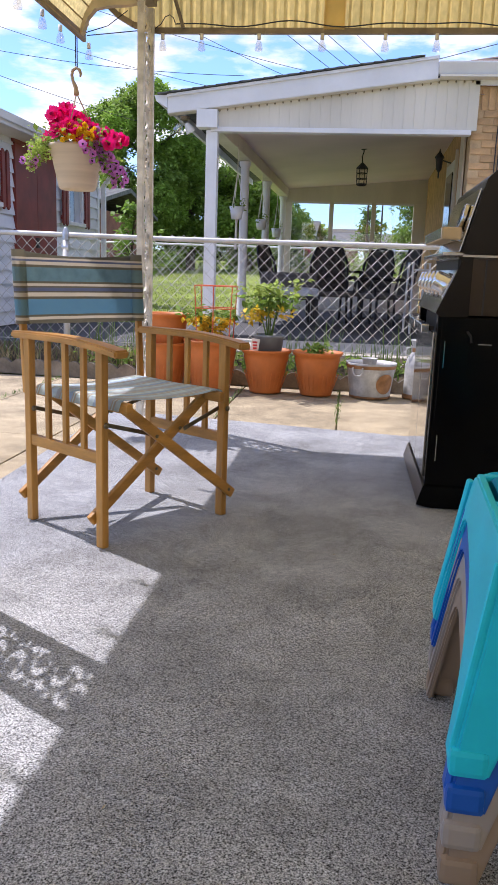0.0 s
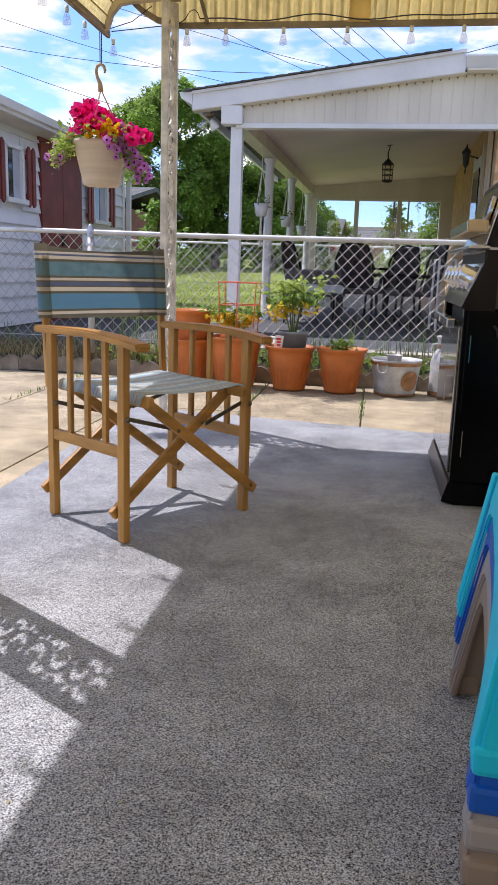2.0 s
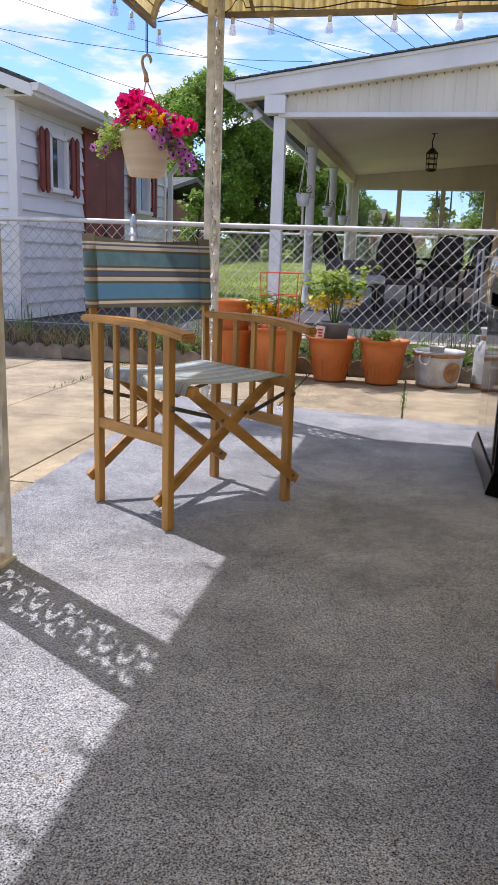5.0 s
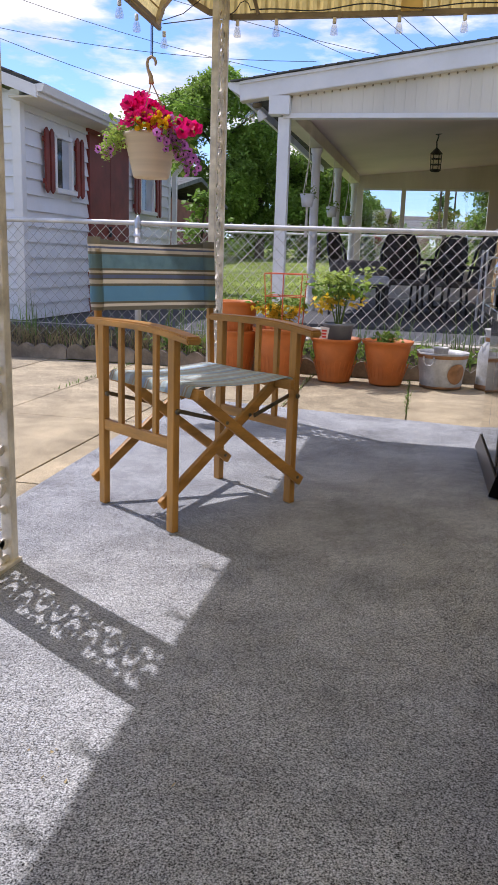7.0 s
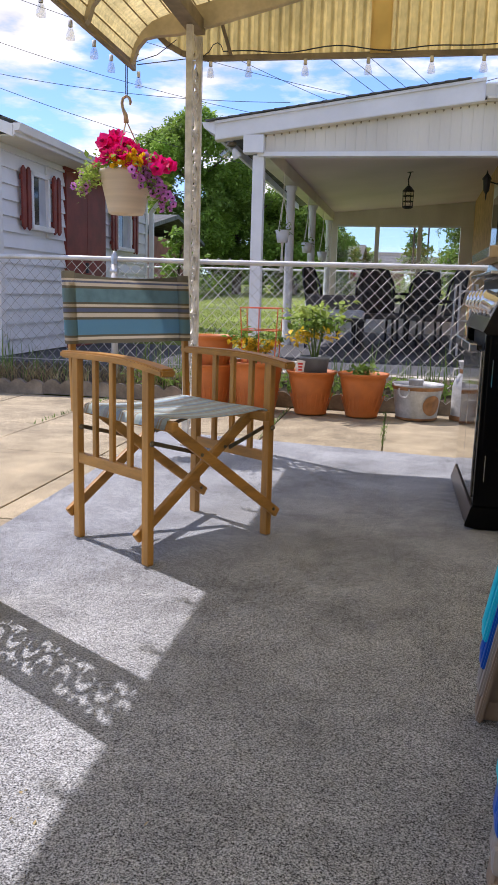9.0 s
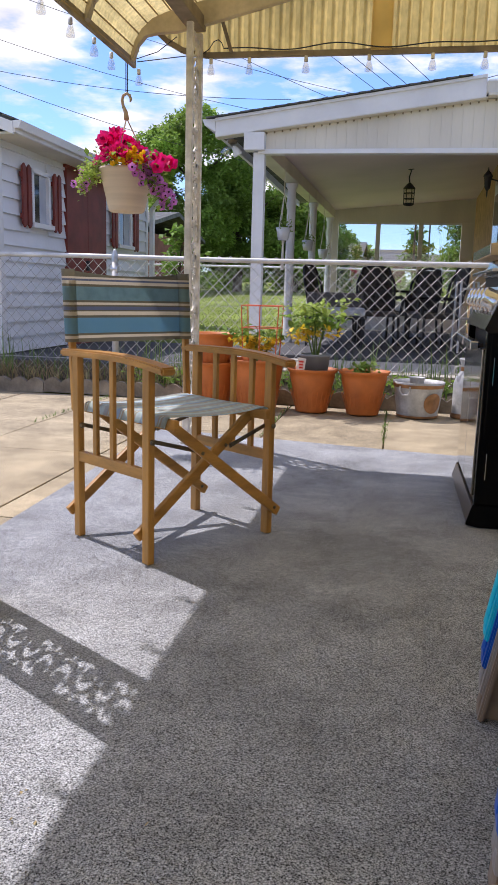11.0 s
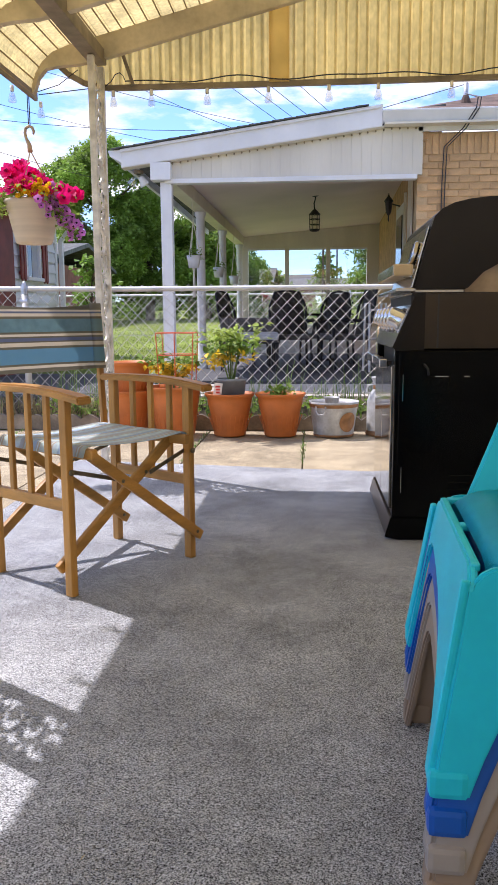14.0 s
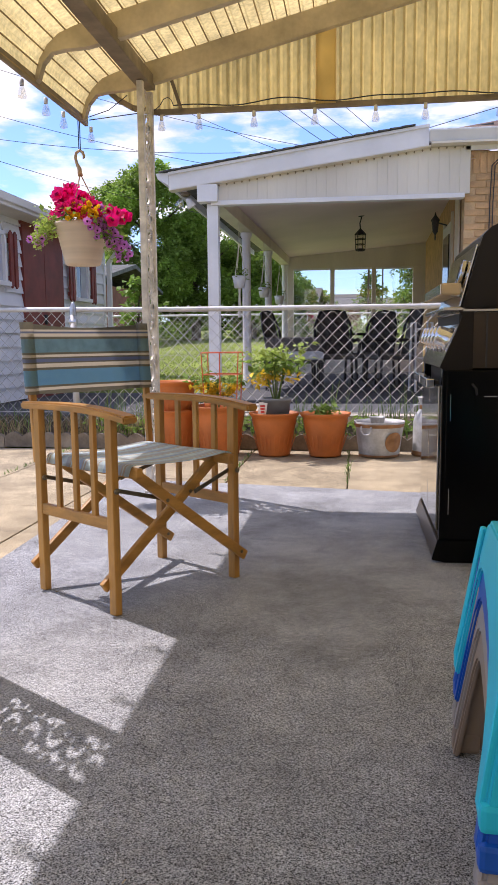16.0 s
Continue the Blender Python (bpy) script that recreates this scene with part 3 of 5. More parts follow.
# porch roof deck with shingle courses and ceiling
part("porch_roof", prism([(-1.93, 2.555), (0.74, 2.928), (0.74, 2.898), (-1.93, 2.525)], 7.26, "y", 7.99), "shingle", house)
for i in range(22):
    xa = -1.94 + 0.115 * i
    za = 2.556 + 0.1394 * (xa + 1.96)
    part("shingle", prism([(xa, za), (xa + 0.13, za + 0.018), (xa + 0.13, za + 0.026), (xa, za + 0.014)], 0.34, "y", 7.93), "shingle", house)
part("porch_roof", prism([(0.74, 2.925), (1.4, 3.01), (1.4, 2.98), (0.74, 2.895)], 6.9, "y", 8.35), "shingle", house)
part("porch_ceiling", sheet(lambda x, y: (px(x, y), y, 2.40 + 0.085 * (x + 1.42)), [-1.42, -0.6, 0.3, 1.2], [8.12, 10, 12.5, 15.2]), "porchceil", house)
# window wall at the porch's end
part("end_wall", prism([(px(-1.5, 15.1), 2.19), (px(1.4, 15.1), 2.19), (px(1.4, 15.1), 2.85), (px(-1.5, 15.1), 2.45)], 0.08, "y", 15.06), "cream", house)
part("end_wall", box(2.7, 0.08, 0.9, (px(-0.2, 15), 15.1, 0.29)), "white", house)
for xa, xb in ((-1.32, -1.12), (-0.43, -0.35), (0.34, 0.42), (1.096, 1.34)):
    part("window_post", box(xb - xa, 0.1, 1.46, ((xa + xb) / 2, 15.1, 1.46), 0.004), "cream", house)
for xa, xb in ((-1.12, -0.43), (-0.35, 0.34), (0.42, 1.096)):
    w = part("window", box(xb - xa, 0.05, 0.035, ((xa + xb) / 2, 15.08, 2.175), 0.003), "white", house)
    p = part("pane", box(xb - xa, 0.006, 1.42, ((xa + xb) / 2, 15.11, 1.46)), "pane", w)
    p.visible_shadow = False
    part("sill", box(xb - xa, 0.09, 0.035, ((xa + xb) / 2, 15.06, 0.76), 0.003), "white", w)
# brick walls: the core, then the bricks further down
part("wall_core", box(2.6, 0.22, 2.55, (2.41, 8.275, 1.42)), "mortar", house)
part("wall_core", bar((1.27, 8.37, 1.4), (1.42, 15.2, 1.4), 0.2, 2.7, 0, None, (0, 0, 1)), "brick", house)
part("side_board", box(0.02, 0.3, 2.3, (1.145, 9.0, 1.4)), "cream", house, "pale door frame in the porch wall")
dj = part("porch_door", box(0.04, 0.95, 2.05, (px(1.16, 10.4), 10.4, 1.27), 0.004), "white", house, "white door in the porch wall")
part("door_glass", box(0.012, 0.6, 1.3, (px(1.13, 10.4), 10.4, 1.5)), "darkpane", dj)
part("frame", box(0.03, 0.09, 2.15, (px(1.15, 9.85), 9.85, 1.3), 0.004), "cream", dj)
part("frame", box(0.03, 0.09, 2.15, (px(1.15, 10.95), 10.95, 1.3), 0.004), "cream", dj)
# main roof
part("main_roof", sheet(lambda u, v: (0.76 + 3 * u + (5.2 - 3 * u) * v, 7.95 + 3 * u, 2.84 + 1.11 * u), span(0, 1, 4), span(0, 1, 4)), "shingle_brown", house)
pipe = part("vent_pipe", tube([(1.64, 8.6, 3.0), (1.64, 8.6, 3.27)], 0.025, 10), "galv", house, smooth=True)
part("pipe_boot", lathe([(0.06, 3.06), (0.045, 3.11), (0.028, 3.15)], 12, c=(1.64, 8.6, 0)), "shingle_brown", pipe)
for k in (0, 0.03):
    part("service_cable", tube([(1.62, 8.5, 3.14), (1.63 + k, 7.9, 2.95), (1.62 + k, 7.92, 2.86), (1.52 + k, 8.03, 2.7), (1.36 + k, 8.13, 2.55), (1.35 + k, 8.14, 2.2), (1.35 + k, 8.14, 1.2)], 0.006, 6), "cable", house)

# ---- shed ----
shed = thing("shed", "white lap-sided shed with maroon double doors and shutters", "shed", Matrix.Translation((0, -0.065, -0.06)))
SX, SY0, SY1 = -3.75, 7.18, 11.75
part("shed_wall", box(3.6, 0.1, 2.1, (SX - 1.81, SY0 + 0.06, 1.33)), "siding", shed)
part("shed_wall", box(0.1, SY1 - SY0, 2.12, (SX - 0.06, (SY0 + SY1) / 2, 1.34)), "siding", shed)


def lap(y0, y1, z):
    """One siding board on the long wall."""
    return prism([(SX - 0.012, z), (SX + 0.018, z), (SX - 0.008, z + 0.152)], y1 - y0, "y", y0)


rows = [0.28 + 0.15 * i for i in range(14)]
openings = [(7.82, 8.26, 1.56, 2.1), (8.72, 9.98, 0.2, 2.28), (10.4, 10.98, 1.5, 2.02)]
for z in rows:
    cuts = [(a, b) for a, b, lo, hi in openings if z + 0.12 > lo and z < hi]
    at = SY0
    for a, b in cuts + [(SY1, None)]:
        if a - at > 0.02:
            part("siding_board", lap(at, a, z), "siding", shed)
        at = b
    part("siding_board", prism([(SY0 + 0.012, z), (SY0 - 0.018, z), (SY0 + 0.008, z + 0.152)], 3.6, "x", SX - 3.61), "siding", shed)
for k in range(5):
    zz = 2.38 + 0.15 * k
    part("siding_board", prism([(SY0 + 0.012, zz), (SY0 - 0.018, zz), (SY0 + 0.008, zz + 0.152)], max(0.3, 3.2 - k * 0.42), "x", SX - 3.4 + k * 0.1), "siding", shed)
part("corner_trim", box(0.09, 0.09, 2.12, (SX - 0.025, SY0 + 0.0, 1.34), 0.004), "white", shed)
part("corner_trim", box(0.09, 0.09, 2.12, (SX - 0.025, SY1, 1.34), 0.004), "white", shed)
# roof: ridge away from the yard side
part("gable_wall", prism([(SX - 0.01, 2.36), (SX - 1.85, 3.02), (SX - 3.6, 2.36)], 0.06, "y", SY0 + 0.03), "siding", shed)
part("shed_roof", prism([(SX + 0.30, 2.36), (SX - 1.85, 3.13), (SX - 4.0, 2.36), (SX - 4.0, 2.40), (SX - 1.85, 3.18), (SX + 0.30, 2.41)], SY1 - SY0 + 0.46, "y", SY0 - 0.26), "shingle", shed)
for k in range(3):
    part("shingle_edge", box(0.16, SY1 - SY0 + 0.5, 0.014, (SX + 0.25 - 0.12 * k, (SY0 + SY1) / 2 - 0.03, 2.435 + 0.043 * k), 0.002, None, Euler((0, radians(19.5), 0)).to_matrix().to_4x4()), "shingle", shed)
part("eave_fascia", box(0.03, SY1 - SY0 + 0.5, 0.1, (SX + 0.30, (SY0 + SY1) / 2 - 0.02, 2.345), 0.004), "white", shed)
part("eave_gutter", prism([(SX + 0.31, 2.33), (SX + 0.36, 2.33), (SX + 0.385, 2.395), (SX + 0.31, 2.395)], SY1 - SY0 + 0.5, "y", SY0 - 0.28), "white", shed)
part("rake_board", prism([(SX + 0.30, 2.28), (SX - 1.85, 3.04), (SX - 1.85, 3.15), (SX + 0.30, 2.385)], 0.035, "y", SY0 - 0.28), "white", shed)
part("rake_soffit", prism([(SX + 0.28, 2.33), (SX - 1.85, 3.09), (SX - 1.85, 3.1), (SX + 0.28, 2.34)], 0.25, "y", SY0 - 0.25), "white", shed)
part("soffit", box(0.30, SY1 - SY0 + 0.4, 0.02, (SX + 0.14, (SY0 + SY1) / 2, 2.305)), "cream", shed)
sd = part("shed_door", box(0.05, 0.62, 2.05, (SX + 0.005, 9.04, 1.28), 0.004), "maroon", shed)
part("door_latch", box(0.03, 0.05, 0.12, (SX + 0.045, 9.3, 1.2), 0.005), "cable", sd)
sd2 = part("shed_door", box(0.05, 0.62, 2.05, (SX + 0.005, 9.67, 1.28), 0.004), "maroon", shed)
part("door_header", box(0.06, 1.34, 0.05, (SX + 0.01, 9.35, 2.285)), "maroon", shed)
for ya, yb, za, zb in ((7.82, 8.26, 1.56, 2.1), (10.4, 10.98, 1.5, 2.02)):
    w = part("window", box(0.05, yb - ya, 0.045, (SX + 0.02, (ya + yb) / 2, zb), 0.003), "white", shed)
    part("sill", box(0.09, yb - ya + 0.06, 0.05, (SX + 0.03, (ya + yb) / 2, za), 0.004), "white", w)
    for y in (ya + 0.02, yb - 0.02):
        part("jamb", box(0.05, 0.05, zb - za, (SX + 0.02, y, (za + zb) / 2), 0.003), "white", w)
    part("pane", box(0.008, yb - ya, zb - za, (SX + 0.0, (ya + yb) / 2, (za + zb) / 2)), "darkpane", w)
    part("curtain", box(0.006, (yb - ya) * 0.42, zb - za, (SX + 0.006, yb - (yb - ya) * 0.25, (za + zb) / 2)), "cushion", w)
    for y in (ya - 0.15, yb + 0.15):
        s = part("shutter", box(0.02, 0.19, 0.05, (SX + 0.03, y, (za + zb) / 2 + 0.2), 0.004), "maroon", shed)
        part("batten", box(0.02, 0.19, 0.05, (SX + 0.03, y, (za + zb) / 2 - 0.2), 0.004), "maroon", s)
        for k in (-1, 1):
            ym, hw_ = y + 0.058 * k, 0.043
            ends = [(ym - hw_, za - 0.01), (ym, za - 0.045), (ym + hw_, za - 0.01), (ym + hw_, zb + 0.01), (ym, zb + 0.045), (ym - hw_, zb + 0.01)]
            part("shutter_board", prism(ends, 0.022, "x", SX + 0.04, None, 0.005), "maroon", s)
part("downspout", tube([(SX + 0.36, SY1 - 0.1, 2.38), (SX + 0.1, SY1 - 0.02, 2.1), (SX + 0.1, SY1 - 0.02, 0.3)], 0.045, 4), "white", shed)

# ---- director's chair ----
chair = thing("director_chair", "folding teak director chair with blue striped canvas seat and back", "chair", pose(-0.7175, 2.540, 0.002, 0, 0, 54.6))
CW, CD, SZ = 0.273, 0.2025, 0.478


def bolt(m, r):
    part("bolt", lathe([(0.001, r), (r, r * 0.5), (r * 1.1, 0)], 10), "brass", chair).matrix_local = m


for sx in (-1, 1):
    for sy in (-1, 1):
        part("leg", box(0.026, 0.034, 0.642 if sy < 0 else 0.65, (sx * CW, sy * CD, 0.321 if sy < 0 else 0.325), 0.004), "teak", chair)
    arm = bmesh.new()
    n = 16
    up, lo = [], []
    for i in range(n + 1):
        y = -0.305 + 0.58 * i / n
        z = 0.672 - 0.26 * y ** 2 * (1.0 if y < 0 else 0.25)
        up.append((y, z))
        lo.append((y, z - 0.025))
    prism(up + lo[::-1], 0.056, "x", sx * CW - 0.028, arm, 0.006)
    part("armrest", arm, "teakx", chair)
    part("side_rail", bar((sx * CW, -CD, 0.295), (sx * CW, CD, 0.295), 0.02, 0.038, 0.004), "teakx", chair)
    for y in (-0.108, -0.008, 0.092):
        part("spindle", box(0.015, 0.022, 0.36, (sx * CW, y, 0.48), 0.003), "teak", chair)
    part("seat_rail", bar((sx * 0.208, -0.262, SZ - 0.022), (sx * 0.208, 0.25, SZ - 0.022), 0.026, 0.036, 0.007), "teakx", chair)
    part("back_post", bar((sx * 0.258, 0.246, 0.45), (sx * 0.258, 0.276, 0.92), 0.018, 0.024, 0.004, None, (1, 0, 0)), "teak", chair)
for sy in (-1, 1):
    for sx in (-1, 1):
        y = sy * CD + (0.031 if sx > 0 else -0.031)
        part("cross_brace", bar((sx * -0.298, y, 0.085), (sx * 0.214, y, SZ - 0.02), 0.036, 0.02, 0.006, None, (0, 1, 0)), "teakx", chair)
        part("strap", bar((sx * CW * 0.97, sy * (CD - 0.012), 0.405), (sx * 0.075, sy * (CD + 0.004), 0.352), 0.014, 0.004, 0, None, (0, 1, 0)), "brass", chair)
        bolt(pose(sx * CW, sy * CD - 0.021, 0.405, 90, 0, 0), 0.009)
        bolt(pose(sx * -0.272, y - 0.01, 0.105, 90, 0, 0), 0.006)
        bolt(pose(sx * 0.08, y - 0.01, 0.35, 90, 0, 0), 0.006)
TEAL_C, BLUE_C, CREAM_C, OLIVE_C, NAVY_C = (0.19, 0.31, 0.345), (0.165, 0.34, 0.46), (0.66, 0.61, 0.52), (0.20, 0.185, 0.135), (0.17, 0.20, 0.30)
B0, B1 = 0.690, 0.942
bands = [(B0 + (B1 - B0) * a_, B0 + (B1 - B0) * b_, c_) for a_, b_, c_ in (
    (0.90, 1.05, OLIVE_C), (0.872, 0.90, CREAM_C), (0.845, 0.872, NAVY_C), (0.80, 0.845, CREAM_C), (0.765, 0.80, OLIVE_C), (0.545, 0.575, OLIVE_C), (0.51, 0.545, CREAM_C), (0.487, 0.51, OLIVE_C),
    (0.44, 0.487, NAVY_C), (0.42, 0.44, OLIVE_C), (0.365, 0.42, CREAM_C), (0.33, 0.365, OLIVE_C), (0.115, 0.33, BLUE_C), (0.085, 0.115, OLIVE_C), (0.045, 0.085, CREAM_C), (-0.1, 0.045, OLIVE_C))]
M["backcloth"] = stripes("back_canvas", TEAL_C, bands, "Z", trans=0.4)
TAN_S, BLUE_S, GREY_S = (0.68, 0.62, 0.53), (0.56, 0.70, 0.85), (0.66, 0.72, 0.78)
sb = []
for k, y0 in enumerate((-0.215, -0.145, -0.075, -0.005, 0.065, 0.135, 0.205)):
    sb += [(y0, y0 + 0.008, TAN_S), (y0 + 0.014, y0 + 0.02, TAN_S), (y0 + 0.02, y0 + 0.04, BLUE_S if k % 2 else GREY_S)]
M["seatcloth"] = stripes("seat_canvas", (0.78, 0.90, 0.97), sb, "Y", trans=0.3)


def back_pt(u, v):
    mid = 1 - (2 * u - 1) ** 2
    z = B0 + (B1 - B0) * v - 0.014 * mid * v - 0.004 * mid
    y = 0.262 + 0.076 * (z - 0.68)
    return (-0.270 + 0.548 * u, y + 0.02 * mid + 0.002 * math.sin(u * 23 + v * 5), z)


bk = sheet(back_pt, span(0, 1, 24), span(0, 1, 14))
bmesh.ops.solidify(bk, geom=bk.faces[:], thickness=0.004)
part("backrest", bk, "backcloth", chair, "blue and cream striped canvas backrest", True)
for sx in (-1, 1):
    sl = sheet(lambda u, v: (sx * 0.258 + 0.024 * math.cos(u * 6.283), 0.262 + 0.076 * (B1 - B0) * v + 0.022 * math.sin(u * 6.283), B0 + (B1 - B0) * v), span(0, 1, 12), span(0, 1, 6))
    part("back_sleeve", sl, "backcloth", chair, smooth=True)


def seat_pt(u, v):
    x = -0.238 + 0.476 * u
    edge = max(0, abs(x) - 0.224)
    z = SZ + 0.003 - 0.01 * (1 - min(1, abs(x) / 0.21) ** 2) - 2.4 * edge + 0.0015 * math.sin(9 * v + 7 * u)
    return (x, -0.24 + 0.47 * v, z)


st = sheet(seat_pt, span(0, 1, 40), span(0, 1, 12))
bmesh.ops.solidify(st, geom=st.faces[:], thickness=0.003)
part("seat", st, "seatcloth", chair, "pale blue striped sling seat", True)

# ---- gas grill ----
grill = thing("gas_grill", "black and stainless gas grill standing on the grey carpet", "grill", Matrix.Translation((0.037, 2.925, 0)) @ Matrix.Diagonal((1.0, 1.0, 1.018, 1.0)))
GL = 0.85
part("side_panel", box(0.60, 0.025, 0.66, (0.655, 0.014, 0.41), 0.004), "black", grill, "glossy black side panel")
part("side_panel", box(0.60, 0.025, 0.66, (0.655, GL - 0.014, 0.41), 0.004), "black", grill)
part("back_panel", box(0.02, GL - 0.06, 0.64, (0.94, GL / 2, 0.41)), "blackmatt", grill)
part("front_stile", box(0.045, 0.05, 0.68, (0.362, 0.028, 0.415), 0.004), "black", grill)
part("front_stile", box(0.045, 0.05, 0.68, (0.362, GL - 0.028, 0.415), 0.004), "black", grill)
part("base_tray", prism([(0.335, 0.05), (0.96, 0.05), (0.96, 0.09), (0.345, 0.09)], GL, "y", 0, bevel=0.004), "blackmatt", grill)
part("kick_plate", prism([(0.314, 0.02), (0.32, 0.014), (0.375, 0.02), (0.356, 0.086), (0.334, 0.088)], GL, "y", -0.003, bevel=0.003), "bronze", grill)
part("kick_end", prism([(0.311, 0.014), (0.36, 0.004), (0.96, 0.012), (0.96, 0.085), (0.333, 0.091)], 0.012, "y", -0.016, bevel=0.002), "black", grill)
for xx in (0.45, 0.9):
    for yy in (0.08, GL - 0.08):
        cst = part("caster", tube([(xx, yy - 0.015, 0.034), (xx, yy + 0.015, 0.034)], 0.026, 14), "blackmatt", grill)
        part("caster_fork", box(0.02, 0.05, 0.03, (xx, yy, 0.058)), "cable", cst)
for k in range(2):
    y0 = 0.06 + k * 0.368
    d = part("door", box(0.022, 0.36, 0.565, (0.342, y0 + 0.18, 0.395), 0.003), "darksteel", grill, "mirror-polished steel cabinet door")
    h = part("door_handle", box(0.034, 0.32, 0.034, (0.303, y0 + 0.18, 0.688), 0.004), "steel", d)
    for yy in (0.05, 0.31):
        part("handle_post", box(0.03, 0.016, 0.016, (0.322, y0 + yy, 0.69)), "bronze", h)
part("door_recess", box(0.02, GL - 0.1, 0.64, (0.38, GL / 2, 0.42)), "blackmatt", grill)
part("hinge_strip", box(0.003, 0.006, 0.10, (0.372, 0.0, 0.60)), "steel", grill)
part("hinge_strip", box(0.003, 0.006, 0.10, (0.372, 0.0, 0.24)), "steel", grill)
# control panel, firebox
cp = part("control_panel", prism([(0.330, 0.752), (0.345, 0.742), (0.45, 0.745), (0.45, 0.955), (0.395, 0.957), (0.412, 0.940)], GL - 0.012, "y", 0.008, bevel=0.003), "steel", grill, "slanted stainless control panel")
part("panel_end", prism([(0.328, 0.752), (0.345, 0.740), (0.45, 0.743), (0.45, 0.957), (0.393, 0.959), (0.410, 0.942)], 0.012, "y", -0.004), "lidblack", cp)
tilt = Euler((0, radians(-67), 0)).to_matrix().to_4x4()
for i in range(5):
    yk = 0.09 + i * 0.16
    kb = lathe([(0.046, 0.0), (0.046, 0.012), (0.038, 0.016), (0.036, 0.05), (0.03, 0.058), (0.001, 0.06)], 20)
    part("knob", kb, "steel", cp, "round metal burner knob", True).matrix_local = Matrix.Translation((0.372, yk, 0.855)) @ tilt
    part("bezel", box(0.10, 0.115, 0.006, (0, 0, 0), 0.002), "bronze" if i in (1, 2) else "steel", cp).matrix_local = Matrix.Translation((0.371, yk, 0.852)) @ tilt
part("firebox_end", prism([(0.36, 0.748), (0.98, 0.748), (0.98, 0.955), (0.40, 0.955), (0.424, 0.93)], 0.03, "y", 0.0, bevel=0.003), "fireboxreflection", grill, "black firebox end panel with warm reflections painted in brown")
part("firebox_back", prism([(0.6, 0.958), (0.98, 0.958), (0.98, 1.07), (0.6, 1.07)], 0.006, "y", 0.022), "tanlitsteel", grill, "metal plate under the hood's cut-away edge, tan light painted in")
part("firebox_end", prism([(0.36, 0.748), (0.98, 0.748), (0.98, 0.955), (0.40, 0.955), (0.424, 0.93)], 0.03, "y", GL - 0.03, bevel=0.003), "lidblack", grill)
part("firebox", box(0.56, GL - 0.06, 0.2, (0.68, GL / 2, 0.85)), "blackmatt", grill)
part("panel_seam", box(0.006, 0.004, 0.2, (0.5, -0.0012, 0.85)), "cable", grill)
part("firebox_lip", box(0.18, 0.014, 0.008, (0.50, -0.004, 0.962)), "steel", grill)
part("vent_cutout", box(0.085, 0.004, 0.065, (0.507, 0.0, 0.61), 0.0015), "black", grill)
part("vent_lip", box(0.05, 0.005, 0.003, (0.52, -0.002, 0.643)), "steel", grill)
part("vent_lip", box(0.022, 0.004, 0.003, (0.615, -0.001, 0.643)), "steel", grill)
part("gas_valve", tube([(0.45, -0.006, 0.69), (0.465, -0.012, 0.672), (0.468, -0.01, 0.648)], 0.0045, 8), "blackmatt", grill)
for k in range(3):
    part("louvre", box(0.12, 0.004, 0.008, (0.62, 0.0, 0.20 + 0.028 * k), 0.001), "black", grill)
# hood
hood_out = [(0.405, 0.968), (0.44, 1.10), (0.462, 1.185), (0.478, 1.235), (0.505, 1.262), (0.55, 1.283), (0.61, 1.296), (0.68, 1.303), (0.76, 1.302), (0.84, 1.292), (0.91, 1.265), (0.955, 1.21), (0.975, 1.12), (0.975, 0.968)]
cap = [(0.409, 0.968)] + hood_out[1:-1] + [(0.96, 1.06), (0.72, 1.06), (0.665, 1.03), (0.625, 0.99), (0.605, 0.968)]
hood = part("hood", prism(hood_out, GL - 0.06, "y", 0.03, bevel=0.004), "lidblack", grill, "curved dark enamel hood")
part("hood_cap", prism(cap, 0.034, "y", 0.0, bevel=0.006), "lidblack", hood)
part("hood_cap", prism(cap, 0.034, "y", GL - 0.034, bevel=0.006), "lidblack", hood)
fr = Euler((0, radians(14.8), 0)).to_matrix().to_4x4()
part("hood_front", box(0.006, GL - 0.07, 0.235, (0.432, GL / 2, 1.09), 0.002, None, fr), "steel", hood, "polished steel hood front")
th_ = part("thermometer", lathe([(0.04, 0), (0.04, 0.012), (0.032, 0.017), (0.001, 0.017)], 24), "black", hood, "round thermometer dial", True)
part("dial_ring", lathe([(0.052, 0), (0.052, 0.01), (0.042, 0.016), (0.04, 0.008)], 24), "darksteel", th_, "", True)
th_.matrix_local = Matrix.Translation((0.430, 0.20, 1.11)) @ Euler((0, radians(-75), 0)).to_matrix().to_4x4()
hh = part("hood_handle", box(0.075, GL - 0.16, 0.045, (0.372, GL / 2 - 0.01, 1.045), 0.008), "handle", hood, "tan lit bar handle")
part("handle_face", box(0.004, GL - 0.16, 0.036, (0.333, GL / 2 - 0.01, 1.045), 0.001), "steel", hh)
for yy in (0.14, GL - 0.16):
    part("handle_bracket", box(0.08, 0.03, 0.03, (0.42, yy, 1.035), 0.004), "steel", hood)
part("drip_flange", box(0.1, GL - 0.04, 0.012, (0.39, GL / 2, 0.968), 0.002), "steel", grill)


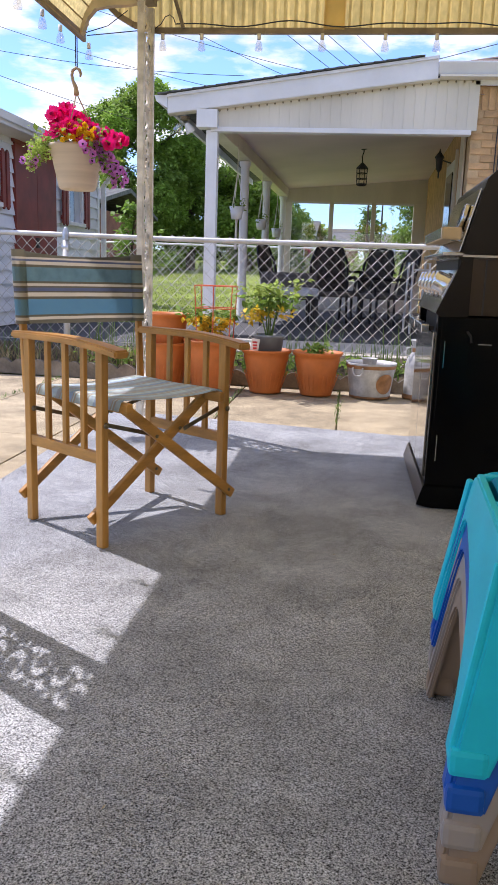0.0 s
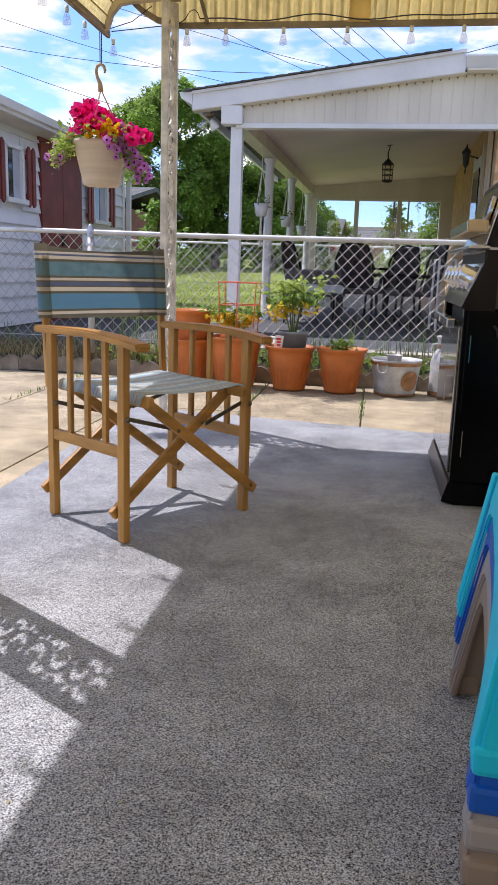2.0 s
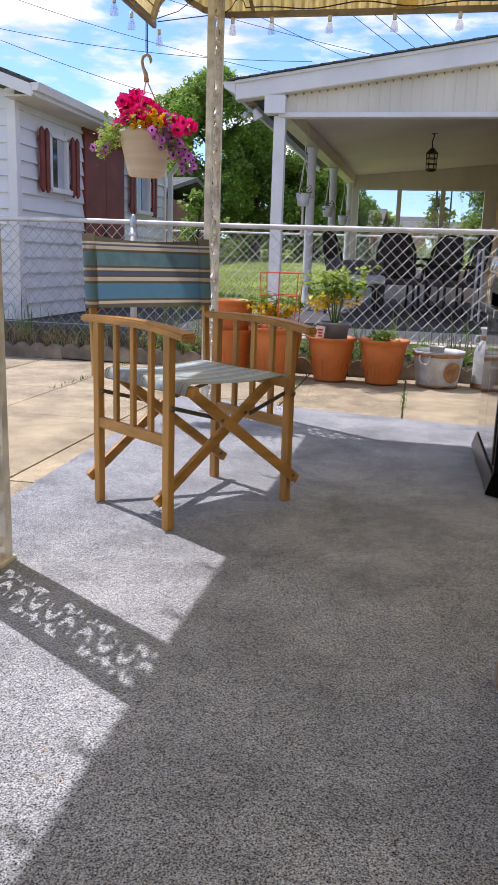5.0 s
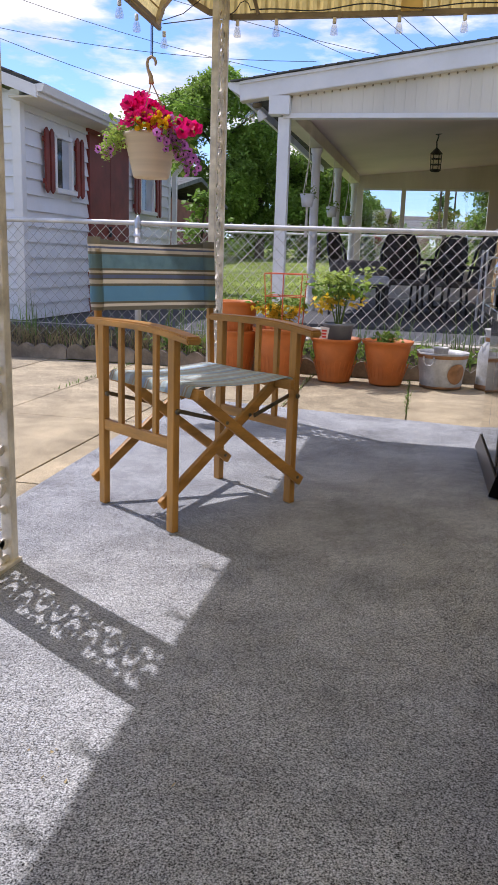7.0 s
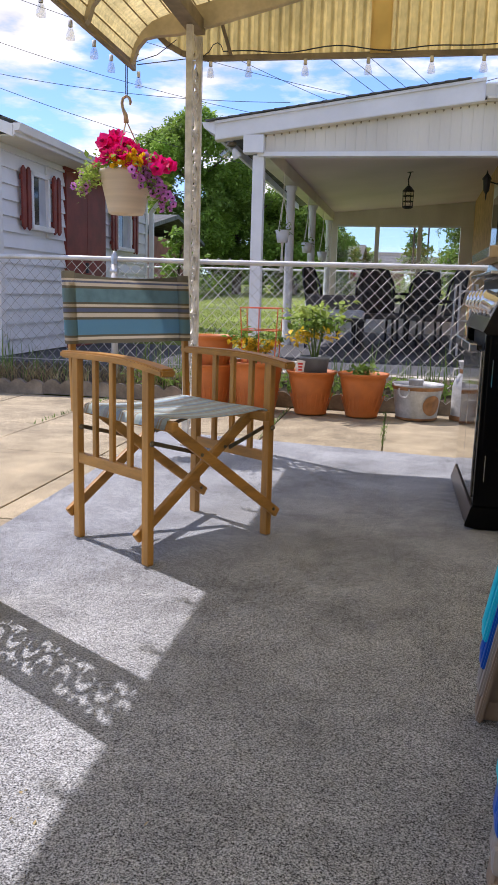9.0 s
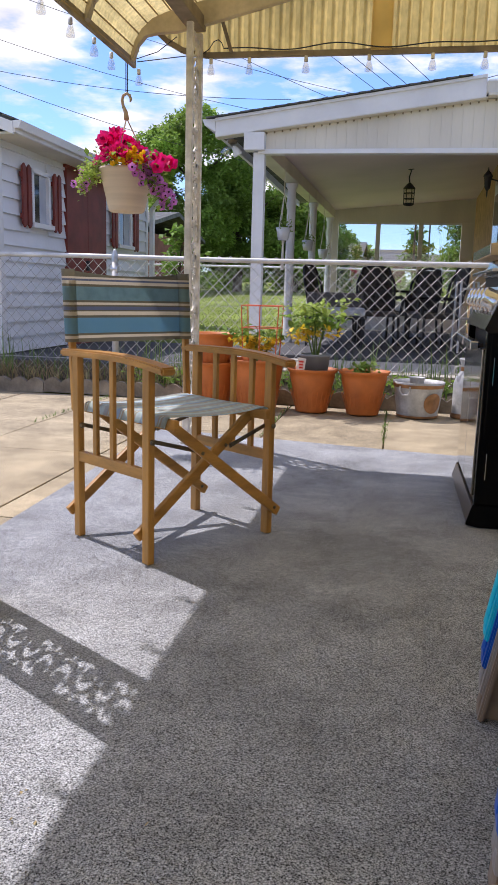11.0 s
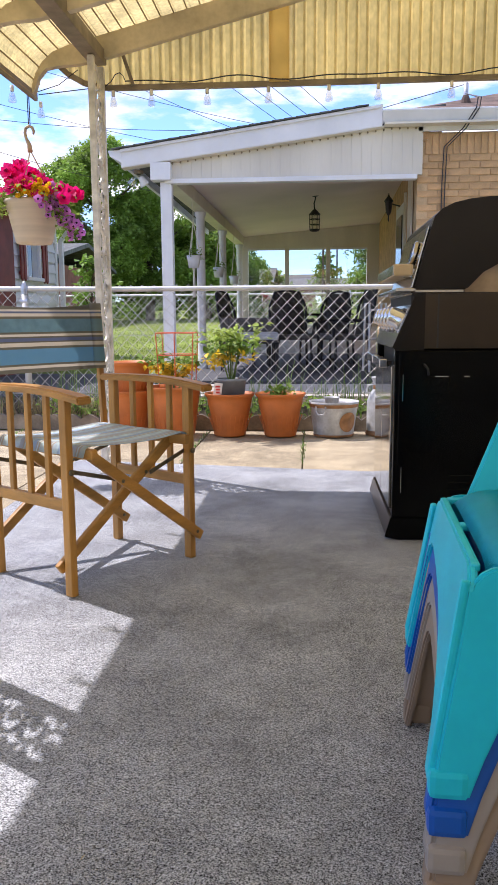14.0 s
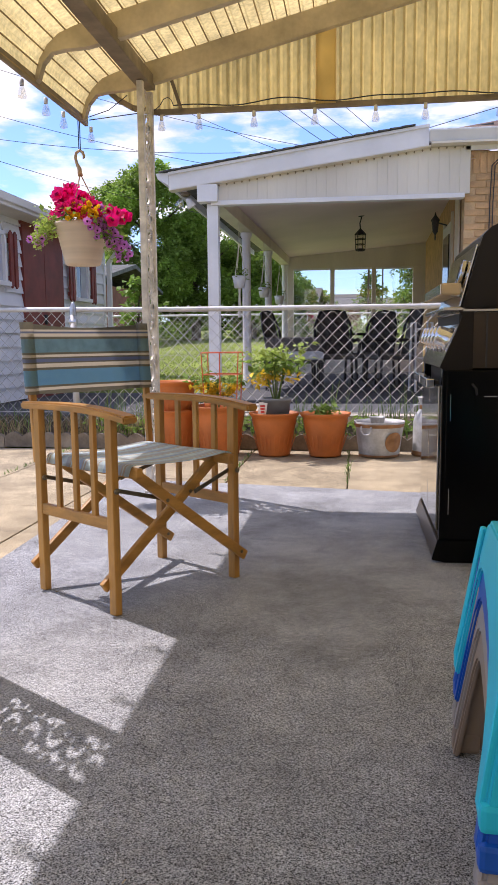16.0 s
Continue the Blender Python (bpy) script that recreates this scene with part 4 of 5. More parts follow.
# ---- stacked plastic chairs ----
def side_skirt(hw, top_lo, top_hi, h, lop):
    """Outline of one side: two splayed legs with a tall arch between, as (across, height). lop: where the arch peaks."""
    out = [(-hw, 0.0), (-hw + (0.075 if lop else 0.055), 0.0)]
    if lop:
        arch = [(-0.19, 0.075), (-0.15, 0.135), (-0.09, 0.19), (-0.02, 0.222), (0.05, 0.24), (0.1, 0.25), (0.13, 0.255), (0.16, 0.253), (0.185, 0.242), (0.203, 0.215), (0.216, 0.17), (0.23, 0.11), (0.243, 0.04)]
        out += arch + [(0.252, 0.0)]
    else:
        half = [(-hw + 0.075, 0.06), (-hw + 0.115, 0.16), (-hw + 0.14, 0.22), (-hw + 0.165, 0.245), (-hw + 0.19, 0.252)]
        out += half + [(-a_, z_) for a_, z_ in reversed(half)]
        out.append((hw - 0.055, 0.0))
    out.append((hw, 0.0))
    for k in range(5):
        a_ = math.pi / 2 * k / 4
        out.append((top_hi - 0.03 + 0.045 * math.cos(a_) * (1 - 0.25 * k / 4), h - 0.035 + 0.035 * math.sin(a_)))
    for k in range(5):
        a_ = math.pi / 2 * (4 - k) / 4
        out.append((-top_lo + 0.03 - 0.045 * math.cos(a_) * (1 - 0.25 * (4 - k) / 4), h - 0.035 + 0.035 * math.sin(a_)))
    return out


def plastic_chair(z, material, colour, m, near):
    e = thing("plastic_chair", colour + " plastic stacking child chair with splayed legs, in a stack", "chair", m @ Matrix.Translation((0, 0, z)), "stacked plastic chairs")
    h, fx, fy, tx, far = 0.347, 0.255, 0.287, 0.205, 0.195
    for axis in ("x", "y"):
        for s in (-1, 1):
            hw, foot_off = (fy, fx) if axis == "x" else (fx, fy)
            top_off = tx if axis == "x" else (near if s < 0 else far)
            lo, hi = (near - 0.006, far - 0.012) if axis == "x" else (tx - 0.012, tx - 0.012)
            b = prism(side_skirt(hw, lo, hi, h, axis == "x"), 0.014, axis, -0.007, None, 0.004)
            slope = (foot_off - top_off) / h
            inset = 0.005 if axis == "x" else 0.0
            for v in b.verts:
                d = s * (foot_off - inset - slope * v.co.z)
                if axis == "x":
                    v.co.x += d
                else:
                    v.co.y += d
            part("leg_skirt", b, material, e)
    for sx in (-1, 1):
        for sy in (-1, 1):
            part("foot", box(0.058, 0.03, 0.045, (sx * (fx - 0.026), sy * (fy - 0.006), 0.0225), 0.01), material, e)
            wide = 0.012
            rib = bar((sx * (fx - wide / 2 + 0.004), sy * (fy - 0.008), 0.03), (sx * (tx + 0.006 - wide / 2 + 0.008), sy * ((near if sy < 0 else far) + 0.004), h - 0.02), wide, 0.014, 0.005)
            part("corner_rib", rib, material, e)
    for sx in (-1, 1):
        part("seat_flange", box(0.014, near + far - 0.03, 0.012, (sx * (tx - 0.008), (far - near) / 2, h - 0.008), 0.004), material, e)
        for y in (-0.03, 0.165):
            part("seat_bridge", box(0.03, 0.022, 0.012, (sx * (tx - 0.028), y, h - 0.006), 0.003), material, e)
    so = sheet(lambda u, v: ((u - 0.5) * 2 * (tx - 0.022), -near + (near + far - 0.02) * v, h + 0.034 - 0.034 * abs(2 * u - 1) ** 6 - 0.02 * abs(2 * v - 1) ** 8 - 0.006 * (1 - (2 * u - 1) ** 2)), span(0, 1, 16), span(0, 1, 14))
    bmesh.ops.solidify(so, geom=so.faces[:], thickness=0.012)
    part("seat", so, material, e, "", True)
    bo = [(-0.16, 0.0), (-0.135, 0.06), (-0.09, 0.17), (-0.05, 0.25), (-0.02, 0.27), (0.02, 0.27), (0.05, 0.25), (0.09, 0.17), (0.135, 0.06), (0.16, 0.0)]
    b = prism(bo, 0.02, "y", -0.01, None, 0.006)
    b.transform(Matrix.Translation((0.0, far - 0.02, h - 0.012)) @ Euler((radians(-14), 0, 0)).to_matrix().to_4x4())
    part("backrest", b, material, e)
    return e


stack = pose(0.4975, 1.158, 0.003, 0, 0, -3.4)
for i, (mt, word) in enumerate((("tan", "taupe"), ("greyplastic", "grey"), ("blue", "bright blue"), ("teal", "turquoise"))):
    plastic_chair(0.0605 * i, mt, word, stack, 0.27 if i == 3 else 0.235)


# ---- pots along the fence ----
def pot_body(r0, r1, h, e, z=0.0, name="pot", ribs=True):
    prof_ = [(0.001, z + 0.004), (r0, z), (r0 + 0.004, z + 0.012), (r0 + (r1 - r0) * 0.55, z + h * 0.55), (r1 * 0.955, z + h * 0.80), (r1 * 0.965, z + h * 0.9), (r1 * 1.03, z + h * 0.92), (r1 * 1.08, z + h * 0.965), (r1 * 1.1, z + h), (r1 * 1.02, z + h), (r1 * 0.93, z + h * 0.9), (r1 * 0.9, z + h * 0.84)]
    body = part(name, lathe(prof_, 40), "terracotta", e, smooth=True)
    if ribs:
        for k in range(26):
            a = 2 * math.pi * k / 26
            b = bar((r0 * 1.015 * math.cos(a), r0 * 1.015 * math.sin(a), z + 0.02), ((r1 * 0.945) * math.cos(a), (r1 * 0.945) * math.sin(a), z + h * 0.5), 0.006, 0.0025, 0.001)
            part("rib", b, "terracotta", body)
    part("potting_soil", lathe([(r1 * 0.92, z + h * 0.86), (r1 * 0.5, z + h * 0.885), (0.001, z + h * 0.89)], 20), "soil", e)
    return body


rp = random.Random(5)


def plant(e, h, spread, n, leaf, mats, z0, stems=4):
    """Branching stems with pointed leaves."""
    sbm = bmesh.new()
    spots = []
    for s in range(stems):
        a = 2 * math.pi * s / stems + rp.uniform(-0.4, 0.4)
        tip = Vector((spread * 0.4 * math.cos(a), spread * 0.4 * math.sin(a), z0 + h * rp.uniform(0.8, 1.0)))
        base = Vector((0.02 * math.cos(a), 0.02 * math.sin(a), z0))
        mid = (base + tip) / 2 + Vector((rp.uniform(-0.03, 0.03), rp.uniform(-0.03, 0.03), 0))
        tube([base, mid, tip], [0.006, 0.005, 0.002], 5, sbm)
        for k in range(5):
            q = base.lerp(tip, 0.35 + 0.13 * k)
            b = rp.uniform(0, 6.28)
            o = q + Vector((spread * rp.uniform(0.35, 1.0) * math.cos(b), spread * rp.uniform(0.35, 1.0) * math.sin(b), rp.uniform(-0.02, 0.09) * h * 3))
            tube([q, q.lerp(o, 0.5) + Vector((0, 0, 0.02)), o], [0.003, 0.0025, 0.0015], 4, sbm)
            for _ in range(max(1, n // (stems * 5))):
                t = rp.uniform(0.35, 1.1)
                spots.append(q.lerp(o, t) + Vector((rp.gauss(0, 0.02), rp.gauss(0, 0.02), rp.gauss(0, 0.02))))
    part("stem", sbm, "grass", e)
    spots.sort(key=lambda q: -q.z)
    k = 0
    for name, mt, share in mats:
        m_ = int(len(spots) * share)
        sel = spots[k:k + m_] if share < 1 else spots
        k += m_
        tagged(part(name, leaves(sel, leaf, rp), mt, e), kind="stuff")


def pot(x, y, r0, r1, h, label):
    e = thing("plant_pot", label, "plant pot", Matrix.Translation((x, y, 0.0)), "pots along the fence")
    pot_body(r0, r1, h, e)
    return e


pot(-1.36, 5.92, 0.125, 0.175, 0.34, "terracotta plastic pot with leaves, beside the fence")
up = thing("plant_pot", "terracotta plastic pot set on top of another pot", "plant pot", Matrix.Translation((-1.36, 5.92, 0.26)), "pots along the fence")
pot_body(0.12, 0.17, 0.30, up)
pb = pot(-0.99, 5.86, 0.145, 0.20, 0.375, "large terracotta plastic pot holding a caged tomato plant")
bm_ = thing("tomato_plant", "small tomato plant with yellow lower leaves", "plant", Matrix.Translation((-0.99, 5.86, 0.32)))
plant(bm_, 0.30, 0.2, 420, 0.055, (("leaves", "leaf2", 0.25), ("yellow_leaves", "leaf_yellow", 0.75)), 0.0)
cage = thing("tomato_cage", "orange wire plant cage standing in a pot", "plant cage", Matrix.Translation((-0.965, 5.86, 0.325)))
for ax, ay in ((-0.12, -0.11), (0.12, -0.11), (0.12, 0.11), (-0.12, 0.11), (0.0, -0.115)):
    part("upright", tube([(ax, ay, 0), (ax * 1.18, ay * 1.18, 0.46)], 0.0042, 6), "orange", cage)
for zz, s in ((0.29, 1.13), (0.455, 1.18)):
    part("ring", tube([(-0.12 * s, -0.11 * s, zz), (0.12 * s, -0.11 * s, zz), (0.12 * s, 0.11 * s, zz), (-0.12 * s, 0.11 * s, zz)], 0.0042, 6, closed=True), "orange", cage)
pot(-0.563, 5.83, 0.118, 0.177, 0.325, "terracotta plastic pot holding a grey nursery pot")
tp = thing("potted_tomato", "leafy tomato plant in a grey nursery pot with a plant tag", "plant", Matrix.Translation((-0.548, 5.83, 0.285)))
part("nursery_pot", lathe([(0.001, 0.0), (0.095, 0.0), (0.112, 0.13), (0.12, 0.132), (0.12, 0.15), (0.11, 0.15), (0.105, 0.12)], 28), "greypot", tp, "grey plastic nursery pot", True)
part("potting_soil", lathe([(0.108, 0.125), (0.001, 0.13)], 16), "soil", tp)
plant(tp, 0.42, 0.25, 520, 0.058, (("pale_leaves", "lime", 0.4), ("leaves", "leaf2", 0.4), ("yellow_leaves", "leaf_yellow", 0.2)), 0.13, 6)
tag = part("plant_tag", box(0.062, 0.003, 0.1, (-0.09, -0.13, 0.075), 0.002, None, Euler((0, radians(8), 0)).to_matrix().to_4x4()), "paper", tp, "white plant tag with red bars")
for k in range(3):
    part("tag_bar", box(0.036 - 0.004 * k, 0.002, 0.014, (-0.09, -0.133, 0.098 - 0.022 * k)), "red", tag)
pot(-0.175, 5.82, 0.118, 0.177, 0.325, "terracotta plastic pot with low green seedlings")
sp = thing("seedlings", "low green seedlings growing in a pot", "plant", Matrix.Translation((-0.175, 5.82, 0.275)))
plant(sp, 0.10, 0.11, 120, 0.045, (("leaves", "leaf2", 0.8), ("yellow_leaves", "leaf_yellow", 0.2)), 0.0)

tub = thing("galvanized_tub", "round galvanized tub with a copper rim and copper spot", "tub", Matrix.Translation((0.23, 5.84, 0.0)))
part("tub_body", lathe([(0.001, 0.006), (0.145, 0.0), (0.150, 0.01), (0.182, 0.235), (0.192, 0.262), (0.186, 0.262), (0.172, 0.225), (0.14, 0.02), (0.001, 0.015)], 44), "tubmetal", tub, smooth=True)
part("rim_band", lathe([(0.1835, 0.222), (0.189, 0.24), (0.189, 0.248), (0.1845, 0.246)], 44), "copper", tub)
part("base_band", lathe([(0.147, -0.001), (0.153, 0.004), (0.1545, 0.016), (0.15, 0.018)], 44), "copper", tub)
sp_ = bmesh.new()
fan = []
for k in range(24):
    a = 2 * math.pi * k / 24
    dz, dy = 0.075 * math.sin(a), 0.075 * math.cos(a)
    th = radians(-52) + dy / 0.17
    rr = 0.152 + (0.115 + dz) * 0.142 + 0.0025
    fan.append(sp_.verts.new((rr * math.cos(th), rr * math.sin(th), 0.115 + dz)))
cv = sp_.verts.new((0.1715 * math.cos(radians(-52)), 0.1715 * math.sin(radians(-52)), 0.115))
for k in range(24):
    sp_.faces.new((cv, fan[k], fan[(k + 1) % 24]))
part("copper_spot", sp_, "copper", tub, "round copper patch on the side")
for a in (radians(-120), radians(60)):
    c_, s_ = math.cos(a), math.sin(a)
    pts = [(0.19 * c_ - s_ * o, 0.19 * s_ + c_ * o, z) for o, z in ((-0.04, 0.235), (-0.04, 0.2), (-0.02, 0.175), (0.02, 0.175), (0.04, 0.2), (0.04, 0.235))]
    part("handle", tube([(p[0] + 0.012 * c_, p[1] + 0.012 * s_, p[2]) for p in pts], 0.006, 6), "tubmetal", tub)
part("inner_fill", lathe([(0.176, 0.215), (0.001, 0.218)], 24), "soil", tub)
sm = thing("small_pot", "small galvanized pot standing in the tub", "plant pot", Matrix.Translation((0.215, 5.80, 0.216)))
part("body", lathe([(0.001, 0), (0.042, 0), (0.056, 0.075), (0.06, 0.08), (0.053, 0.078), (0.04, 0.01)], 24), "tubmetal", sm, smooth=True)

can = thing("milk_can", "galvanized milk can with a copper neck band", "milk can", Matrix.Translation((0.595, 5.9, 0.0)))
part("can_body", lathe([(0.001, 0.0), (0.115, 0.0), (0.118, 0.02), (0.112, 0.04), (0.112, 0.25), (0.095, 0.31), (0.062, 0.35), (0.06, 0.38), (0.078, 0.43), (0.08, 0.44), (0.07, 0.435), (0.05, 0.38)], 36), "tubmetal", can, smooth=True)
part("neck_band", lathe([(0.064, 0.346), (0.066, 0.36), (0.064, 0.378)], 30), "copper", can)
part("base_band", lathe([(0.119, 0.0), (0.121, 0.01), (0.116, 0.035)], 36), "copper", can)
part("handle", tube([(-0.066, -0.03, 0.385), (-0.11, -0.04, 0.38), (-0.115, -0.04, 0.33), (-0.085, -0.03, 0.315)], 0.006, 6), "tubmetal", can)


# ---- hanging flower basket ----
bas = thing("hanging_basket", "beige hanging flower pot of pink, yellow and purple flowers", "hanging basket", Matrix.Translation((-1.54, 4.40, 0.004)))
part("pot", lathe([(0.001, 1.315), (0.096, 1.312), (0.104, 1.324), (0.152, 1.53), (0.160, 1.535), (0.161, 1.552), (0.148, 1.55), (0.14, 1.50)], 40), "basket", bas, "beige ribbed plastic pot", True)
part("potting_soil", lathe([(0.135, 1.52), (0.001, 1.535)], 20), "soil", bas)
hk = [(0, 0, 1.82), (-0.004, 0, 1.86), (-0.02, 0, 1.895), (-0.026, 0, 1.925), (-0.02, 0, 1.95), (0.0, 0, 1.962), (0.018, 0, 1.952), (0.026, 0, 1.93), (0.022, 0, 1.915)]
part("hook", tube(hk, [0.016, 0.013, 0.009, 0.009, 0.009, 0.009, 0.009, 0.008, 0.005], 8), "hook", bas, "tan plastic hook", True)
for dx in (-0.003, 0.006):
    part("cord", tube([(dx, 0, 1.955), (dx, 0, 2.15)], 0.003, 5), "cable", bas)
for a in (0.4, 2.5, 4.6):
    part("hanger", tube([(0, 0, 1.83), (0.14 * math.cos(a), 0.14 * math.sin(a), 1.55)], 0.0035, 5), "hook", bas)
rf = random.Random(11)


def bloom(r, lobes, cup, seg=30):
    """A five-lobed trumpet flower that opens along +z."""
    b = bmesh.new()
    c = b.verts.new((0, 0, -cup))
    rings = []
    for k, (t, zz) in enumerate(((0.35, -cup * 0.5), (0.7, 0.0), (1.0, 0.012))):
        ring = []
        for i in range(seg):
            a = 2 * math.pi * i / seg
            rr = r * t * (1 + (0.09 * math.cos(lobes * a) if k else 0))
            ring.append(b.verts.new((rr * math.cos(a), rr * math.sin(a), zz + (0.006 * math.sin(lobes * a * 2 + 1) if k == 2 else 0))))
        rings.append(ring)
    for i in range(seg):
        b.faces.new((c, rings[0][i], rings[0][(i + 1) % seg]))
        for p, q in zip(rings, rings[1:]):
            b.faces.new((p[i], q[i], q[(i + 1) % seg], p[(i + 1) % seg]))
    return b


def face_out(d):
    return Vector(d).to_track_quat("Z", "Y").to_matrix().to_4x4()


masters = {}


def flowers(name, mt, throat, r, lobes, cup, spots, group_label):
    for p, d in spots:
        if name not in masters:
            o = part(name, bloom(r, lobes, cup), mt, bas, group_label, True)
            masters[name] = o.data
        else:
            o = new(name, masters[name])
            o.parent = bas
            o["label"] = group_label
        s = rf.uniform(0.8, 1.15)
        o.matrix_local = Matrix.Translation(p) @ face_out(d) @ Matrix.Rotation(rf.uniform(0, 6), 4, "Z") @ Matrix.Diagonal((s, s, s, 1))
        key = throat + name
        if key not in masters:
            t = part("throat", bloom(r * 0.26, lobes, cup * 0.5, 12), throat, o)
            masters[key] = t.data
        else:
            t = new("throat", masters[key])
            t.parent = o
        t.location = (0, 0, 0.003)


pink_spots = []
for k in range(52):
    x = rf.uniform(-0.15, 0.23)
    y = rf.uniform(-0.16, 0.12)
    z = 1.615 + 0.10 * max(0, 1 - abs((x + 0.06) / 0.2)) * rf.uniform(0.3, 1.2) - 0.14 * max(0, x - 0.09) - 0.05 * (y < -0.1)
    pink_spots.append(((x, y, z), (x * 1.5 + rf.gauss(0, 0.3), -0.8 + rf.gauss(0, 0.3), 0.5 + rf.gauss(0, 0.25))))
pink_spots += [((-0.155, -0.06, 1.585), (-0.8, -0.7, 0.2)), ((-0.07, -0.15, 1.60), (-0.3, -1, 0.2)), ((-0.04, -0.05, 1.745), (0.2, -0.5, 0.9)), ((-0.10, -0.1, 1.70), (-0.4, -0.9, 0.3))]
flowers("pink_flower", "pink", "pinkdark", 0.043, 5, 0.035, pink_spots, "bright pink trumpet flower")
flowers("yellow_flower", "yellow", "leaf_yellow", 0.0135, 5, 0.012, [((rf.uniform(-0.03, 0.15), -0.17 + rf.uniform(-0.01, 0.04), rf.uniform(1.55, 1.635)), (rf.gauss(0.1, 0.3), -1, 0.3)) for _ in range(36)], "small yellow flower")
purple_spots = []
for k in range(70):
    t = rf.uniform(0, 1)
    purple_spots.append(((0.10 + 0.16 * t + rf.gauss(0, 0.022), -0.12 + rf.gauss(0, 0.04) + 0.05 * t, 1.60 - 0.23 * t ** 1.1 + rf.gauss(0, 0.03)), (0.5 + rf.gauss(0, 0.35), -1, 0.15 + rf.gauss(0, 0.25))))
for k in range(12):
    purple_spots.append(((-0.235 + rf.gauss(0, 0.025), -0.06 + rf.gauss(0, 0.04), 1.46 + rf.gauss(0, 0.028)), (-0.5 + rf.gauss(0, 0.3), -1, 0.1)))
flowers("purple_flower", "purple", "violet", 0.021, 5, 0.014, purple_spots, "small purple flower with a dark centre")
fol = []
for k in range(420):
    x, y = rf.gauss(0.02, 0.10), rf.gauss(-0.02, 0.08)
    fol.append((x, y, 1.565 + rf.uniform(-0.03, 0.085) - 0.5 * max(0, x - 0.12)))
for k in range(160):
    t = rf.uniform(0, 1)
    fol.append((0.12 + 0.13 * t + rf.gauss(0, 0.025), -0.09 + rf.gauss(0, 0.05), 1.58 - 0.22 * t + rf.gauss(0, 0.025)))
tagged(part("foliage", leaves(fol, 0.038, rf), "leaf", bas), kind="stuff")
fol2 = [(-0.14 - 0.11 * (t := rf.uniform(0, 1)) + rf.gauss(0, 0.02), -0.07 + rf.gauss(0, 0.04), 1.57 - 0.12 * t + rf.gauss(0, 0.028)) for _ in range(520)]
tagged(part("trailing_foliage", leaves(fol2, 0.024, rf), "lime", bas, "bright green trailing leaves"), kind="stuff")

# ---- string lights ----
lights = thing("string_lights", "dark cable with clear glass bulbs along the awning edge", "string lights")
wire_pts = []
for i in range(60):
    x = -1.0 + 3.4 * i / 59
    wire_pts.append((x, 4.475, 2.20 + 0.018 * abs(math.sin(x * 4.2)) ** 2 + 0.008 * math.sin(x * 13)))
part("cable", tube(wire_pts, 0.0036, 5), "cable", lights)
part("cable", tube([(-1.54, 4.4 - 0.1 * i, 2.145 + 0.01 * math.sin(i * 1.1)) for i in range(40)], 0.0045, 5), "cable", lights)
part("cable", tube([(-1.5, 4.47, 2.15), (-1.3, 4.48, 2.17), (-1.12, 4.48, 2.185), (-1.08, 4.475, 2.21), (-1.055, 4.47, 2.245), (-1.03, 4.47, 2.255), (-1.01, 4.47, 2.24), (-1.0, 4.475, 2.215)], 0.0028, 5), "cable", lights)
part("cable", tube([(-1.5, 4.45, 2.16), (-1.38, 4.47, 2.2), (-1.27, 4.48, 2.28)], 0.0025, 5), "cable", lights)
for i, (x, y) in enumerate([(-1.073, 4.49), (-0.854, 4.49), (-0.536, 4.49), (-0.191, 4.49), (0.147, 4.49), (0.419, 4.49), (0.818, 4.49), (1.15, 4.49), (-1.545, 4.17), (-1.545, 3.92), (-1.545, 3.62), (-1.545, 3.3), (-1.545, 2.95), (-1.545, 2.6), (-1.545, 2.27), (-1.545, 1.98), (-1.545, 1.69), (-1.545, 1.46), (-1.5, 4.5)]):
    z = 2.165 if i < 8 else 2.12
    so = part("socket", lathe([(0.001, 0.0), (0.010, 0.0), (0.011, -0.026), (0.010, -0.03)], 10, c=(x, y, z)), "paper", lights, smooth=True)
    part("bulb", lathe([(0.011, -0.035), (0.018, -0.055), (0.022, -0.075), (0.02, -0.086), (0.001, -0.09)], 14, c=(x, y, z)), "bulb", so, "clear glass bulb", True)

# ---- porch things ----
lan = thing("porch_lantern", "black metal hanging lantern with small panes", "lantern", Matrix.Translation((0.102, 11.0, 0.03)))
part("chain", tube([(0, 0, 2.53), (0.012, 0, 2.47), (-0.008, 0, 2.4), (0, 0, 2.32)], 0.009, 6), "cable", lan)
part("canopy", lathe([(0.07, 2.525), (0.06, 2.50), (0.015, 2.485)], 16), "cable", lan)
part("roof", lathe([(0.005, 2.33), (0.03, 2.31), (0.075, 2.26), (0.08, 2.25)], 6), "cable", lan)
part("lantern_base", lathe([(0.066, 2.06), (0.07, 2.045), (0.05, 2.03)], 6), "cable", lan)
for k in range(6):
    a = math.pi / 3 * k
    part("bar", tube([(0.07 * math.cos(a), 0.07 * math.sin(a), 2.255), (0.064 * math.cos(a), 0.064 * math.sin(a), 2.05)], 0.007, 4), "cable", lan)
for z in (2.12, 2.19):
    part("band", lathe([(0.066, z - 0.006), (0.07, z), (0.066, z + 0.006)], 6), "cable", lan)
part("glass", lathe([(0.058, 2.055), (0.062, 2.25)], 6), "lantern_pane", lan)
wlp = thing("wall_lantern", "black metal wall lantern on a scroll bracket", "lantern", Matrix.Translation((0.985, 9.8, 0.628)) @ Matrix.Diagonal((0.72, 0.72, 0.72, 1.0)))
part("bracket", tube([(0.19, 0, 2.2), (0.05, 0, 2.24), (0.0, 0, 2.34), (-0.005, 0, 2.38)], 0.012, 6), "cable", wlp)
